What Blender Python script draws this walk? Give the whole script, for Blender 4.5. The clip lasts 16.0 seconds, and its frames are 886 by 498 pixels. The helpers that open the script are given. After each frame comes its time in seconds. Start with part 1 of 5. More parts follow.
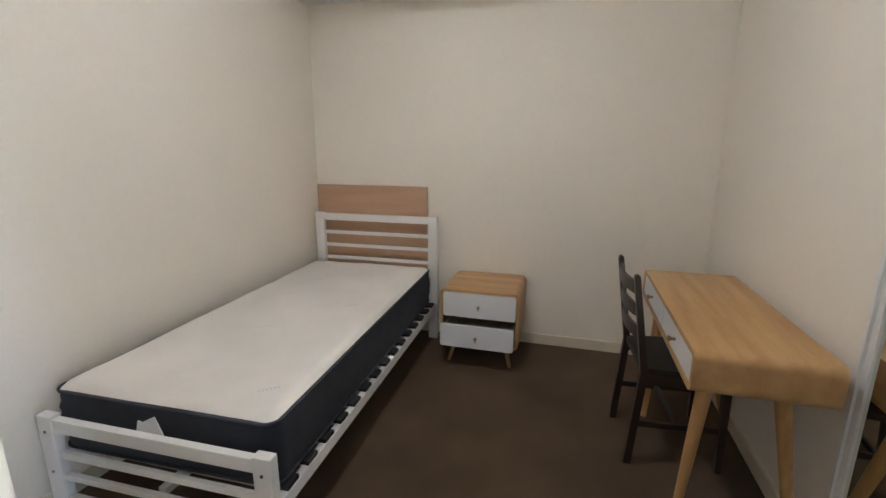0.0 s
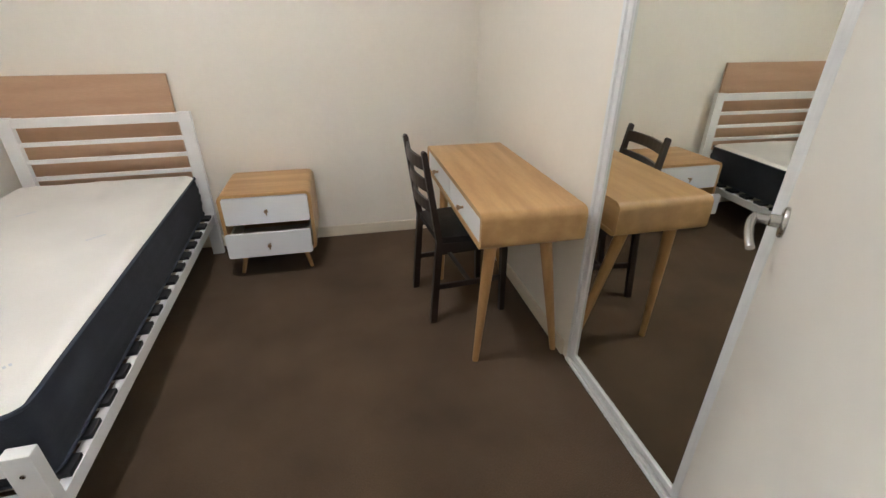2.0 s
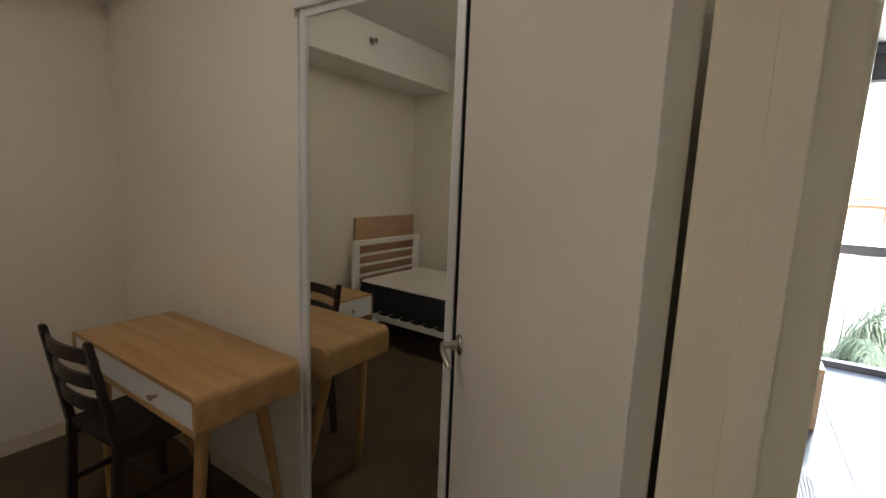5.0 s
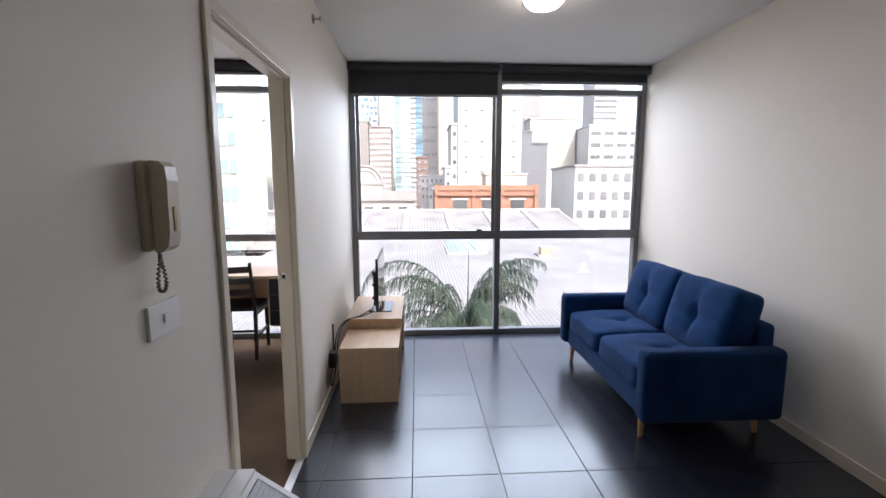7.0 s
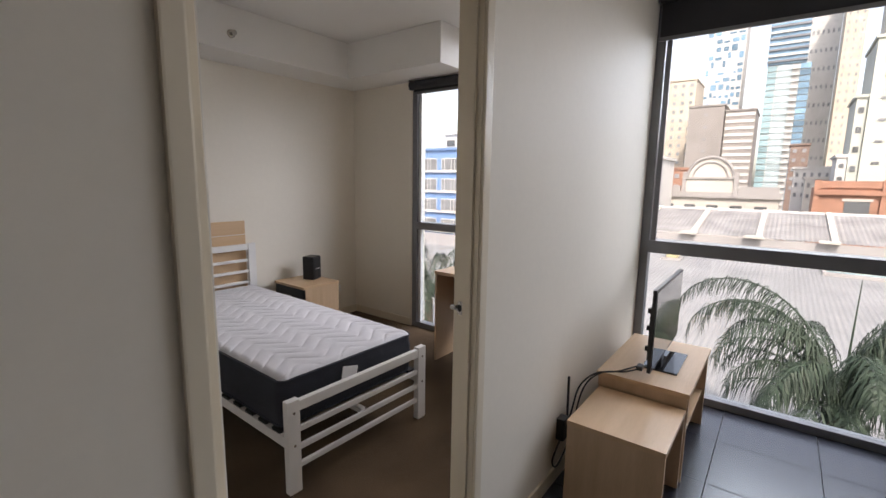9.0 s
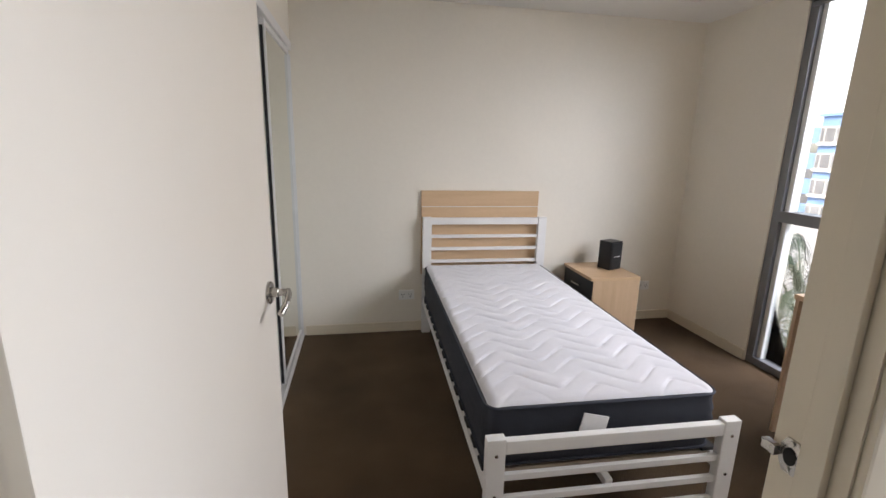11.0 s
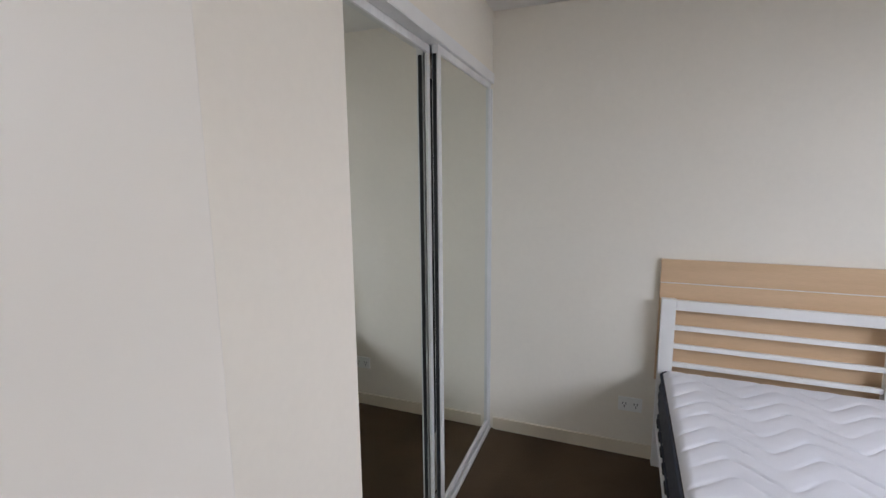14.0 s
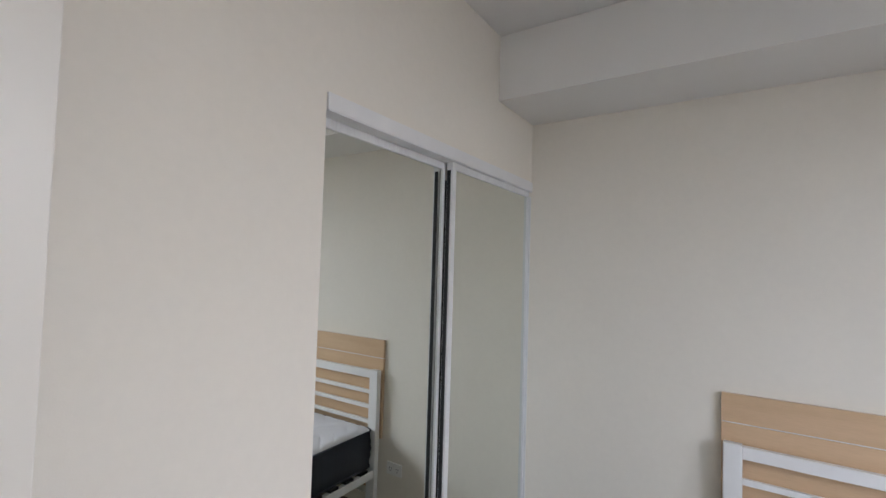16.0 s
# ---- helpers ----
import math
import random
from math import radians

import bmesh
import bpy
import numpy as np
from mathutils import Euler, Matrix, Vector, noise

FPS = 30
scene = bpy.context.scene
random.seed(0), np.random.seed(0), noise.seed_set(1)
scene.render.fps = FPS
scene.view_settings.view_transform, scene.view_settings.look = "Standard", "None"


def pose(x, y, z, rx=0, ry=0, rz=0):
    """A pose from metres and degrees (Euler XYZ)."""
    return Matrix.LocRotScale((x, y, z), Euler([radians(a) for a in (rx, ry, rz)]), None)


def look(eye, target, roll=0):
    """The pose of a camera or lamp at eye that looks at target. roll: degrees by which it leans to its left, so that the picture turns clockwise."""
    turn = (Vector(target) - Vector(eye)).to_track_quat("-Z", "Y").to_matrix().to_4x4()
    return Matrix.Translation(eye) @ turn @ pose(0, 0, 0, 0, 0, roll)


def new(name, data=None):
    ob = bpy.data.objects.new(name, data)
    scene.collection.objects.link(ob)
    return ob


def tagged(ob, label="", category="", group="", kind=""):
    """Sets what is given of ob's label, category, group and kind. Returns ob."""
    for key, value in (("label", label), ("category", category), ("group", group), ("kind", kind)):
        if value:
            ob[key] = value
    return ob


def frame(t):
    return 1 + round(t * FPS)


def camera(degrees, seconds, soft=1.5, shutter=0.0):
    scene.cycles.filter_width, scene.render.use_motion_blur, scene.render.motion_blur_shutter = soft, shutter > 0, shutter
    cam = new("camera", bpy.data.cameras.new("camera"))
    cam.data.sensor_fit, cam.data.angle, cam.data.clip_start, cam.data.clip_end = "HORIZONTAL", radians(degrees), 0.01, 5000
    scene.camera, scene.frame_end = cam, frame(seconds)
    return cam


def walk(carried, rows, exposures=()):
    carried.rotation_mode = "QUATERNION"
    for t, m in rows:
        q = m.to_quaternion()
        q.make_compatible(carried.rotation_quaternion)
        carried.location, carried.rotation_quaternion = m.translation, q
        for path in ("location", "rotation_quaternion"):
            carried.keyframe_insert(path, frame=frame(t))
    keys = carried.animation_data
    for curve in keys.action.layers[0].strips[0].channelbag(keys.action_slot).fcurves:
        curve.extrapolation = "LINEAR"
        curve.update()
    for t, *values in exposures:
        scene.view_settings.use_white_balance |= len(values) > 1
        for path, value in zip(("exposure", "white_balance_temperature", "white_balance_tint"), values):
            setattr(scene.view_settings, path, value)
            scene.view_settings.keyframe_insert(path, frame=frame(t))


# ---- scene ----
cam = camera(89.6, 16.0)
PATH = [
    (0, (0.384, 0.01, 1.381), (-0.146, 1.885, 0.93), 0.2),
    (0.5, (0.358, 0.008, 1.327), (-0.138, 1.79, 0.564), -1.6),
    (1, (0.343, 0.024, 1.271), (-0.134, 1.681, 0.258), -3.1),
    (1.5, (0.322, 0.058, 1.311), (0.081, 1.763, 0.294), -1.3),
    (2, (0.353, 0.095, 1.354), (0.738, 1.835, 0.446), 0.1),
    (2.5, (0.358, 0.124, 1.372), (1.202, 1.728, 0.526), -0.5),
    (3, (0.349, 0.161, 1.392), (1.464, 1.656, 0.671), -2.0),
    (3.2, (0.338, 0.164, 1.385), (1.539, 1.611, 0.703), -1.0),
    (5.3, (0.105, 0.054, 1.481), (1.868, 0.972, 1.259), 1.2),
    (5.5, (0.133, -0.011, 1.483), (1.979, 0.727, 1.267), 0.4),
    (5.7, (0.177, -0.096, 1.485), (2.071, 0.507, 1.264), 0.3),
    (5.9, (0.212, -0.189, 1.487), (2.138, 0.299, 1.261), 0.3),
    (6, (0.23, -0.239, 1.49), (2.17, 0.189, 1.257), 0.5),
    (6.5, (0.375, -0.45, 1.477), (2.358, -0.368, 1.226), 1.1),
    (7, (0.643, -0.604, 1.489), (2.622, -0.719, 1.223), -0.1),
    (7.5, (0.908, -0.738, 1.508), (2.883, -0.901, 1.239), -0.9),
    (8, (1.197, -0.828, 1.493), (3.159, -0.548, 1.223), -0.1),
    (8.5, (1.502, -0.802, 1.467), (3.339, -0.065, 1.178), 1.2),
    (9, (1.798, -0.733, 1.46), (3.373, 0.461, 1.155), 0.9),
    (9.5, (2.074, -0.641, 1.444), (3.258, 0.939, 1.13), 1.8),
    (10, (2.279, -0.491, 1.413), (3.118, 1.293, 1.076), 1.0),
    (10.2, (2.338, -0.417, 1.398), (3.053, 1.419, 1.055), 1.1),
    (12.3, (2.611, -0.166, 1.416), (2.64, 1.749, 0.84), -0.3),
    (12.5, (2.637, -0.06, 1.422), (2.613, 1.877, 0.927), -0.6),
    (13, (2.64, 0.157, 1.459), (2.401, 2.09, 1.005), -1.5),
    (13.5, (2.679, 0.368, 1.477), (2.102, 2.251, 1.128), -1.3),
    (14, (2.676, 0.518, 1.486), (1.965, 2.362, 1.18), -0.5),
    (14.5, (2.678, 0.671, 1.521), (1.827, 2.463, 1.266), -1.0),
    (15, (2.787, 0.716, 1.549), (1.634, 2.344, 1.397), -0.9),
    (15.5, (2.924, 0.71, 1.567), (1.681, 2.276, 1.525), 0.5),
    (16, (2.967, 0.709, 1.578), (1.86, 2.373, 1.659), 1.7),
]
EXPOSURES = [(0.0, 5.75, 6000, 14), (1.0, 6.1, 5900, 14), (1.5, 6.0, 6100, 14), (2.0, 6.4, 5900, 12), (3.2, 6.1, 5500, 10), (5.3, 4.5, 7100, 16), (5.7, 4.15, 6900, 17), (6.0, 3.5, 6000, 21), (6.5, 2.8, 6150, 23), (7.5, 2.5, 7100, 24), (8.0, 2.4, 7100, 24), (9.0, 2.2, 7300, 23), (9.5, 2.45, 7500, 23), (10.2, 2.9, 7500, 22), (12.3, 2.8, 6600, 21), (13.5, 2.75, 6700, 21), (16.0, 2.75, 6600, 20)]
walk(cam, [(t, look(eye, target, roll)) for t, eye, target, roll in PATH], EXPOSURES)

# ---- light ----
SUN_UP, SUN_WAY = 48.0, 205.0      # elevation, and the compass angle (from +x, counter-clockwise) that it shines from
world = bpy.data.worlds.new("sky")
scene.world = world
world.use_nodes = True
wn = world.node_tree.nodes
sky = wn.new("ShaderNodeTexSky")
sky.sky_type, sky.sun_disc = "NISHITA", False
sky.sun_elevation, sky.sun_rotation = radians(SUN_UP), radians(90 - SUN_WAY)
sky.dust_density, sky.ozone_density, sky.air_density = 3.0, 0.6, 1.0
haze = wn.new("ShaderNodeHueSaturation")       # a thin bright overcast takes most of the blue away
haze.inputs["Saturation"].default_value = 0.7
world.node_tree.links.new(sky.outputs[0], haze.inputs["Color"])
world.node_tree.links.new(haze.outputs[0], wn["Background"].inputs[0])
wn["Background"].inputs[1].default_value = 0.10


def lamp(name, kind, energy, m, colour=(1, 1, 1), size=None):
    data = bpy.data.lights.new(name, kind)
    data.energy, data.color = energy, colour
    ob = new(name, data)
    ob.matrix_world = m
    if kind == "AREA" and size:
        data.shape, data.size, data.size_y = "RECTANGLE", size[0], size[1]
    elif kind == "POINT" and size:
        data.shadow_soft_size = size
    return ob


a, e = radians(SUN_WAY), radians(SUN_UP)
sun = lamp("sun", "SUN", 1.1, look((60 * math.cos(a) * math.cos(e), 60 * math.sin(a) * math.cos(e), 60 * math.sin(e)), (0, 0, 0)), (1.0, 0.95, 0.87))
sun.data.angle = radians(2.0)
# daylight of the open sky overhead, at the two glazed fronts
lamp("sky_light_living", "AREA", 46, look((7.0, -1.85, 3.2), (3.2, -0.75, 0.75)), (0.70, 0.85, 1.0), (3.4, 2.4))
lamp("sky_light_bedroom", "AREA", 32, look((7.0, 1.1, 3.2), (3.2, 1.3, 0.75)), (0.84, 0.92, 1.0), (2.4, 2.2))


# ---- materials ----
def material(name, colour, rough=0.5, metal=0.0, vary=0.08, scale=3.0, fine=0.0, fine_scale=120.0, bump=0.0, bump_scale=200.0, coat=0.0, spec=0.5, stretch=(1, 1, 1), second=None, emit=0.0, random_tone=0.0, sheen=0.0, gloss_vary=0.06):
    m = bpy.data.materials.new(name)
    m.use_nodes = True
    nt = m.node_tree
    n, link = nt.nodes, nt.links.new
    b = n["Principled BSDF"]
    co = n.new("ShaderNodeTexCoord")
    mp = n.new("ShaderNodeMapping")
    mp.inputs["Scale"].default_value = stretch
    link(co.outputs["Object"], mp.inputs[0])
    big = n.new("ShaderNodeTexNoise")
    big.inputs["Scale"].default_value, big.inputs["Detail"].default_value = scale, 5
    link(mp.outputs[0], big.inputs[0])
    small = n.new("ShaderNodeTexNoise")
    small.inputs["Scale"].default_value, small.inputs["Detail"].default_value = fine_scale, 3
    link(mp.outputs[0], small.inputs[0])
    mix = n.new("ShaderNodeMix")
    mix.data_type = "RGBA"
    c2 = second or tuple(c * (1 - 2 * vary) for c in colour)
    c1 = colour if second else tuple(min(1, c * (1 + vary)) for c in colour)
    mix.inputs[6].default_value, mix.inputs[7].default_value = (*c1, 1), (*c2, 1)
    ramp = n.new("ShaderNodeMapRange")
    ramp.inputs[1].default_value, ramp.inputs[2].default_value = 0.3, 0.7
    link(big.outputs[0], ramp.inputs[0])
    link(ramp.outputs[0], mix.inputs[0])
    out = mix.outputs[2]
    if fine or random_tone:
        hsv = n.new("ShaderNodeHueSaturation")
        link(out, hsv.inputs["Color"])
        mr = n.new("ShaderNodeMapRange")
        mr.inputs[1].default_value, mr.inputs[2].default_value = 0.25, 0.75
        mr.inputs[3].default_value, mr.inputs[4].default_value = 1 - fine, 1 + fine
        link(small.outputs[0], mr.inputs[0])
        val = mr.outputs[0]
        if random_tone:
            oi = n.new("ShaderNodeObjectInfo")
            rr = n.new("ShaderNodeMapRange")
            rr.inputs[3].default_value, rr.inputs[4].default_value = 1 - random_tone, 1 + random_tone
            link(oi.outputs["Random"], rr.inputs[0])
            mu = n.new("ShaderNodeMath")
            mu.operation = "MULTIPLY"
            link(val, mu.inputs[0])
            link(rr.outputs[0], mu.inputs[1])
            val = mu.outputs[0]
        link(val, hsv.inputs["Value"])
        out = hsv.outputs[0]
    link(out, b.inputs["Base Color"])
    rm = n.new("ShaderNodeMapRange")
    rm.inputs[3].default_value, rm.inputs[4].default_value = max(0.02, rough - gloss_vary), min(1, rough + gloss_vary)
    link(big.outputs[0], rm.inputs[0])
    link(rm.outputs[0], b.inputs["Roughness"])
    b.inputs["Metallic"].default_value = metal
    b.inputs["Specular IOR Level"].default_value = spec
    b.inputs["Coat Weight"].default_value = coat
    b.inputs["Sheen Weight"].default_value = sheen
    if bump:
        bn = n.new("ShaderNodeTexNoise")
        bn.inputs["Scale"].default_value, bn.inputs["Detail"].default_value = bump_scale, 4
        link(mp.outputs[0], bn.inputs[0])
        bp = n.new("ShaderNodeBump")
        bp.inputs["Strength"].default_value, bp.inputs["Distance"].default_value = bump, 0.004
        link(bn.outputs[0], bp.inputs["Height"])
        link(bp.outputs[0], b.inputs["Normal"])
    if emit:
        b.inputs["Emission Color"].default_value = (*colour, 1)
        b.inputs["Emission Strength"].default_value = emit
    return m


PAINT = material("wall_paint", (0.83, 0.775, 0.68), 0.62, vary=0.015, scale=1.2, fine=0.012, fine_scale=40, bump=0.04, bump_scale=260)
CEILING = material("ceiling_paint", (0.84, 0.825, 0.79), 0.8, vary=0.012, scale=1.0, bump=0.1, bump_scale=180)
GLOSS = material("door_enamel", (0.76, 0.72, 0.65), 0.40, vary=0.012, scale=2)
TRIM = material("trim_enamel", (0.75, 0.665, 0.525), 0.36, vary=0.02, scale=4)
CARPET = material("brown_carpet", (0.119, 0.077, 0.045), 0.97, vary=0.17, scale=2.4, fine=0.34, fine_scale=230, bump=0.8, bump_scale=1300, spec=0.1, sheen=0.06)
TILE = material("charcoal_tile", (0.016, 0.019, 0.030), 0.25, vary=0.04, scale=5, fine=0.06, fine_scale=220, random_tone=0.08, spec=0.95, gloss_vary=0.02)
GROUT = material("grout", (0.11, 0.11, 0.115), 0.9, vary=0.1, scale=20, bump=0.3)
WHITE_METAL = material("white_powder_coat", (0.80, 0.79, 0.77), 0.38, vary=0.015, scale=9, bump=0.04, bump_scale=300)
WHITE_GLOSS = material("white_drawer_lacquer", (0.78, 0.78, 0.79), 0.32, vary=0.01, scale=5)
PLASTIC = material("white_plastic", (0.86, 0.855, 0.83), 0.35, vary=0.01, scale=9)
AMBER = material("amber_plastic", (0.45, 0.27, 0.07), 0.4, vary=0.04, scale=12)
CORD = material("brown_cord", (0.24, 0.19, 0.125), 0.6, vary=0.06, scale=40)
IVORY = material("ivory_plastic", (0.62, 0.54, 0.40), 0.4, vary=0.04, scale=12)
OAK = material("honey_oak", (0.575, 0.345, 0.145), 0.40, scale=2.4, stretch=(6, 0.5, 6), second=(0.40, 0.22, 0.08), fine=0.1, fine_scale=60, bump=0.08, bump_scale=40)
OAK_X = material("honey_oak_cross", (0.575, 0.345, 0.145), 0.40, scale=2.4, stretch=(0.5, 6, 6), second=(0.40, 0.22, 0.08), fine=0.1, fine_scale=60, bump=0.08, bump_scale=40)
OAK_LEG = material("oak_leg", (0.54, 0.31, 0.125), 0.45, scale=5, stretch=(8, 8, 0.8), second=(0.43, 0.23, 0.085), fine=0.1, fine_scale=60)
BEECH = material("beech_laminate", (0.56, 0.36, 0.225), 0.4, scale=3, stretch=(0.5, 6, 6), second=(0.49, 0.30, 0.18), fine=0.06, fine_scale=50)
MAPLE = material("maple_laminate", (0.66, 0.455, 0.285), 0.36, scale=3, stretch=(0.5, 6, 6), second=(0.59, 0.395, 0.235), fine=0.05, fine_scale=50)
MAPLE_V = material("maple_laminate_upright", (0.64, 0.45, 0.295), 0.36, scale=3, stretch=(6, 6, 0.5), second=(0.56, 0.38, 0.235), fine=0.05, fine_scale=50)
DARKWOOD = material("espresso_wood", (0.026, 0.014, 0.010), 0.36, scale=5, stretch=(6, 6, 1), second=(0.016, 0.009, 0.007), fine=0.15, fine_scale=80, coat=0.2)
BLACK_SEAT = material("black_vinyl", (0.012, 0.010, 0.010), 0.55, vary=0.1, scale=20, bump=0.25, bump_scale=350)
TICKING = material("cream_ticking", (0.74, 0.70, 0.645), 0.9, vary=0.04, scale=3, fine=0.05, fine_scale=320, bump=0.4, bump_scale=420, sheen=0.2)
QUILT = material("white_quilted_knit", (0.70, 0.70, 0.74), 0.9, vary=0.02, scale=5, fine=0.04, fine_scale=350, bump=0.35, bump_scale=420, sheen=0.2)
NAVY_SIDE = material("charcoal_side_fabric", (0.024, 0.028, 0.040), 0.92, vary=0.1, scale=8, fine=0.2, fine_scale=380, bump=0.6, bump_scale=420, sheen=0.05)
PIPING = material("navy_piping", (0.030, 0.036, 0.052), 0.85, vary=0.1, scale=30)
TAG = material("white_label_cloth", (0.78, 0.78, 0.78), 0.8, vary=0.03, scale=30)
PRINT = material("grey_print", (0.60, 0.61, 0.65), 0.9, vary=0.03, scale=30)
SOFA = material("royal_blue_weave", (0.0018, 0.040, 0.135), 0.94, vary=0.14, spec=0.12, scale=5, fine=0.22, fine_scale=360, bump=0.8, bump_scale=520, sheen=0.08)
SOFA_DARK = material("royal_blue_seam", (0.004, 0.026, 0.11), 0.9, vary=0.1, scale=8)
ALU = material("brushed_aluminium", (0.79, 0.79, 0.78), 0.42, metal=0.2, vary=0.05, scale=6, stretch=(1, 1, 0.1), fine=0.05, fine_scale=150)
FRAME_GREY = material("grey_window_aluminium", (0.21, 0.215, 0.23), 0.42, metal=0.35, vary=0.05, scale=6)
STEEL = material("satin_nickel", (0.50, 0.48, 0.45), 0.26, metal=1.0, vary=0.05, scale=20)
# polished plate whose dark reflection is put into the base colour
DARK_REFLECT_STEEL = material("steel_dark_reflection", (0.16, 0.16, 0.17), 0.2, metal=1.0, vary=0.1, scale=40)
BRASS = material("bronze_knob", (0.42, 0.30, 0.20), 0.3, metal=1.0, vary=0.05, scale=20)
BLIND = material("charcoal_blind_fabric", (0.035, 0.035, 0.040), 0.85, vary=0.05, scale=3, fine=0.1, fine_scale=300, bump=0.2)
BLACK = material("black_plastic", (0.010, 0.010, 0.011), 0.38, vary=0.1, scale=30)
SCREEN = material("black_screen_glass", (0.004, 0.004, 0.005), 0.08, vary=0.02, scale=4, coat=0.5)
RUBBER = material("black_rubber", (0.015, 0.015, 0.016), 0.7, vary=0.1, scale=30)
SLAT = material("birch_slat", (0.52, 0.46, 0.36), 0.6, scale=6, stretch=(0.5, 6, 6), second=(0.44, 0.37, 0.28))
# near-black: the shade inside holes, gaps and slots is put into the colour
RECESS_SHADE = material("recess_shade_black", (0.02, 0.02, 0.02), 0.9, vary=0.1, scale=10)
LAMP_GLASS = material("frosted_lamp_glass", (1.0, 0.95, 0.86), 0.5, vary=0.0, emit=3.6)
LAMP_WARM = material("frosted_lamp_glass_warm", (1.0, 0.97, 0.92), 0.5, vary=0.0, emit=1.8)
BEIGE_HEATER = material("off_white_heater_steel", (0.66, 0.64, 0.60), 0.42, vary=0.02, scale=5, bump=0.05)
GRILLE = material("grey_grille", (0.40, 0.40, 0.41), 0.45, vary=0.04, scale=10)

MIRROR = bpy.data.materials.new("silvered_mirror")
MIRROR.use_nodes = True
mb = MIRROR.node_tree.nodes["Principled BSDF"]
mb.inputs["Base Color"].default_value, mb.inputs["Metallic"].default_value, mb.inputs["Roughness"].default_value = (0.80, 0.82, 0.77, 1), 1.0, 0.012

GLASS = bpy.data.materials.new("window_glass")
GLASS.use_nodes = True
gn, gl = GLASS.node_tree.nodes, GLASS.node_tree.links.new
gn.remove(gn["Principled BSDF"])
g_t, g_g, g_m, g_f = gn.new("ShaderNodeBsdfTransparent"), gn.new("ShaderNodeBsdfGlossy"), gn.new("ShaderNodeMixShader"), gn.new("ShaderNodeFresnel")
g_t.inputs[0].default_value = (0.93, 0.96, 0.95, 1)
g_g.inputs["Roughness"].default_value = 0.02
g_f.inputs[0].default_value = 1.45
gl(g_f.outputs[0], g_m.inputs[0])
gl(g_t.outputs[0], g_m.inputs[1])
gl(g_g.outputs[0], g_m.inputs[2])
gl(g_m.outputs[0], gn["Material Output"].inputs[0])


# ---- mesh helpers ----
def soft_box(x0, x1, y0, y1, z0, z1, radius):
    bm = add_box(bmesh.new(), x0, x1, y0, y1, z0, z1)
    bmesh.ops.bevel(bm, geom=list(bm.edges), offset=radius, segments=5, affect="EDGES", profile=0.5)
    return bm


def add_box(bm, x0, x1, y0, y1, z0, z1, bevel=0.0, m=None):
    vs = [bm.verts.new((x, y, z)) for x in (x0, x1) for y in (y0, y1) for z in (z0, z1)]
    fs = [bm.faces.new([vs[i] for i in q]) for q in ((0, 1, 3, 2), (4, 6, 7, 5), (0, 4, 5, 1), (2, 3, 7, 6), (0, 2, 6, 4), (1, 5, 7, 3))]
    if m:
        bmesh.ops.transform(bm, matrix=m, verts=vs)
    if bevel:
        bmesh.ops.bevel(bm, geom=list({e for f in fs for e in f.edges}), offset=bevel, segments=2, affect="EDGES", profile=0.7)
    return bm


def box(x0, x1, y0, y1, z0, z1, bevel=0.0):
    return add_box(bmesh.new(), x0, x1, y0, y1, z0, z1, bevel)


def boxes(*rows, bevel=0.0):
    bm = bmesh.new()
    for r in rows:
        add_box(bm, *r, bevel=bevel)
    return bm


def add_rod(bm, p, q, r0, r1=None, n=12):
    p, q = Vector(p), Vector(q)
    r1 = r0 if r1 is None else r1
    turn = (q - p).to_track_quat("Z", "Y").to_matrix().to_4x4()
    bmesh.ops.create_cone(bm, cap_ends=True, segments=n, radius1=r0, radius2=r1, depth=(q - p).length, matrix=Matrix.Translation((p + q) / 2) @ turn)
    return bm


def rod(p, q, r0, r1=None, n=12):
    return add_rod(bmesh.new(), p, q, r0, r1, n)


def add_beam(bm, p, q, wx, wy, wx2=None, wy2=None):
    """A straight bar of rectangular section, its ends level."""
    wx2, wy2 = wx2 or wx, wy2 or wy
    vs = []
    for (x, y, z), a, b in ((p, wx, wy), (q, wx2, wy2)):
        vs += [bm.verts.new((x + sx * a / 2, y + sy * b / 2, z)) for sx, sy in ((-1, -1), (1, -1), (1, 1), (-1, 1))]
    for f in ((3, 2, 1, 0), (4, 5, 6, 7), (0, 1, 5, 4), (1, 2, 6, 5), (2, 3, 7, 6), (3, 0, 4, 7)):
        bm.faces.new([vs[i] for i in f])
    return bm


def beam(p, q, wx, wy, wx2=None, wy2=None):
    return add_beam(bmesh.new(), p, q, wx, wy, wx2, wy2)


def prism(outline, y0, y1, axis="y"):
    """An outline of (u, v) pushed along one axis: u, v are x, z for y and y, z for x, x, y for z."""
    bm = bmesh.new()
    put = {"y": lambda u, v, w: (u, w, v), "x": lambda u, v, w: (w, u, v), "z": lambda u, v, w: (u, v, w)}[axis]
    lo, hi = [bm.verts.new(put(u, v, y0)) for u, v in outline], [bm.verts.new(put(u, v, y1)) for u, v in outline]
    k = len(outline)
    bm.faces.new(lo), bm.faces.new(hi[::-1])
    for i in range(k):
        bm.faces.new((lo[i], hi[i], hi[(i + 1) % k], lo[(i + 1) % k]))
    bmesh.ops.recalc_face_normals(bm, faces=bm.faces)
    return bm


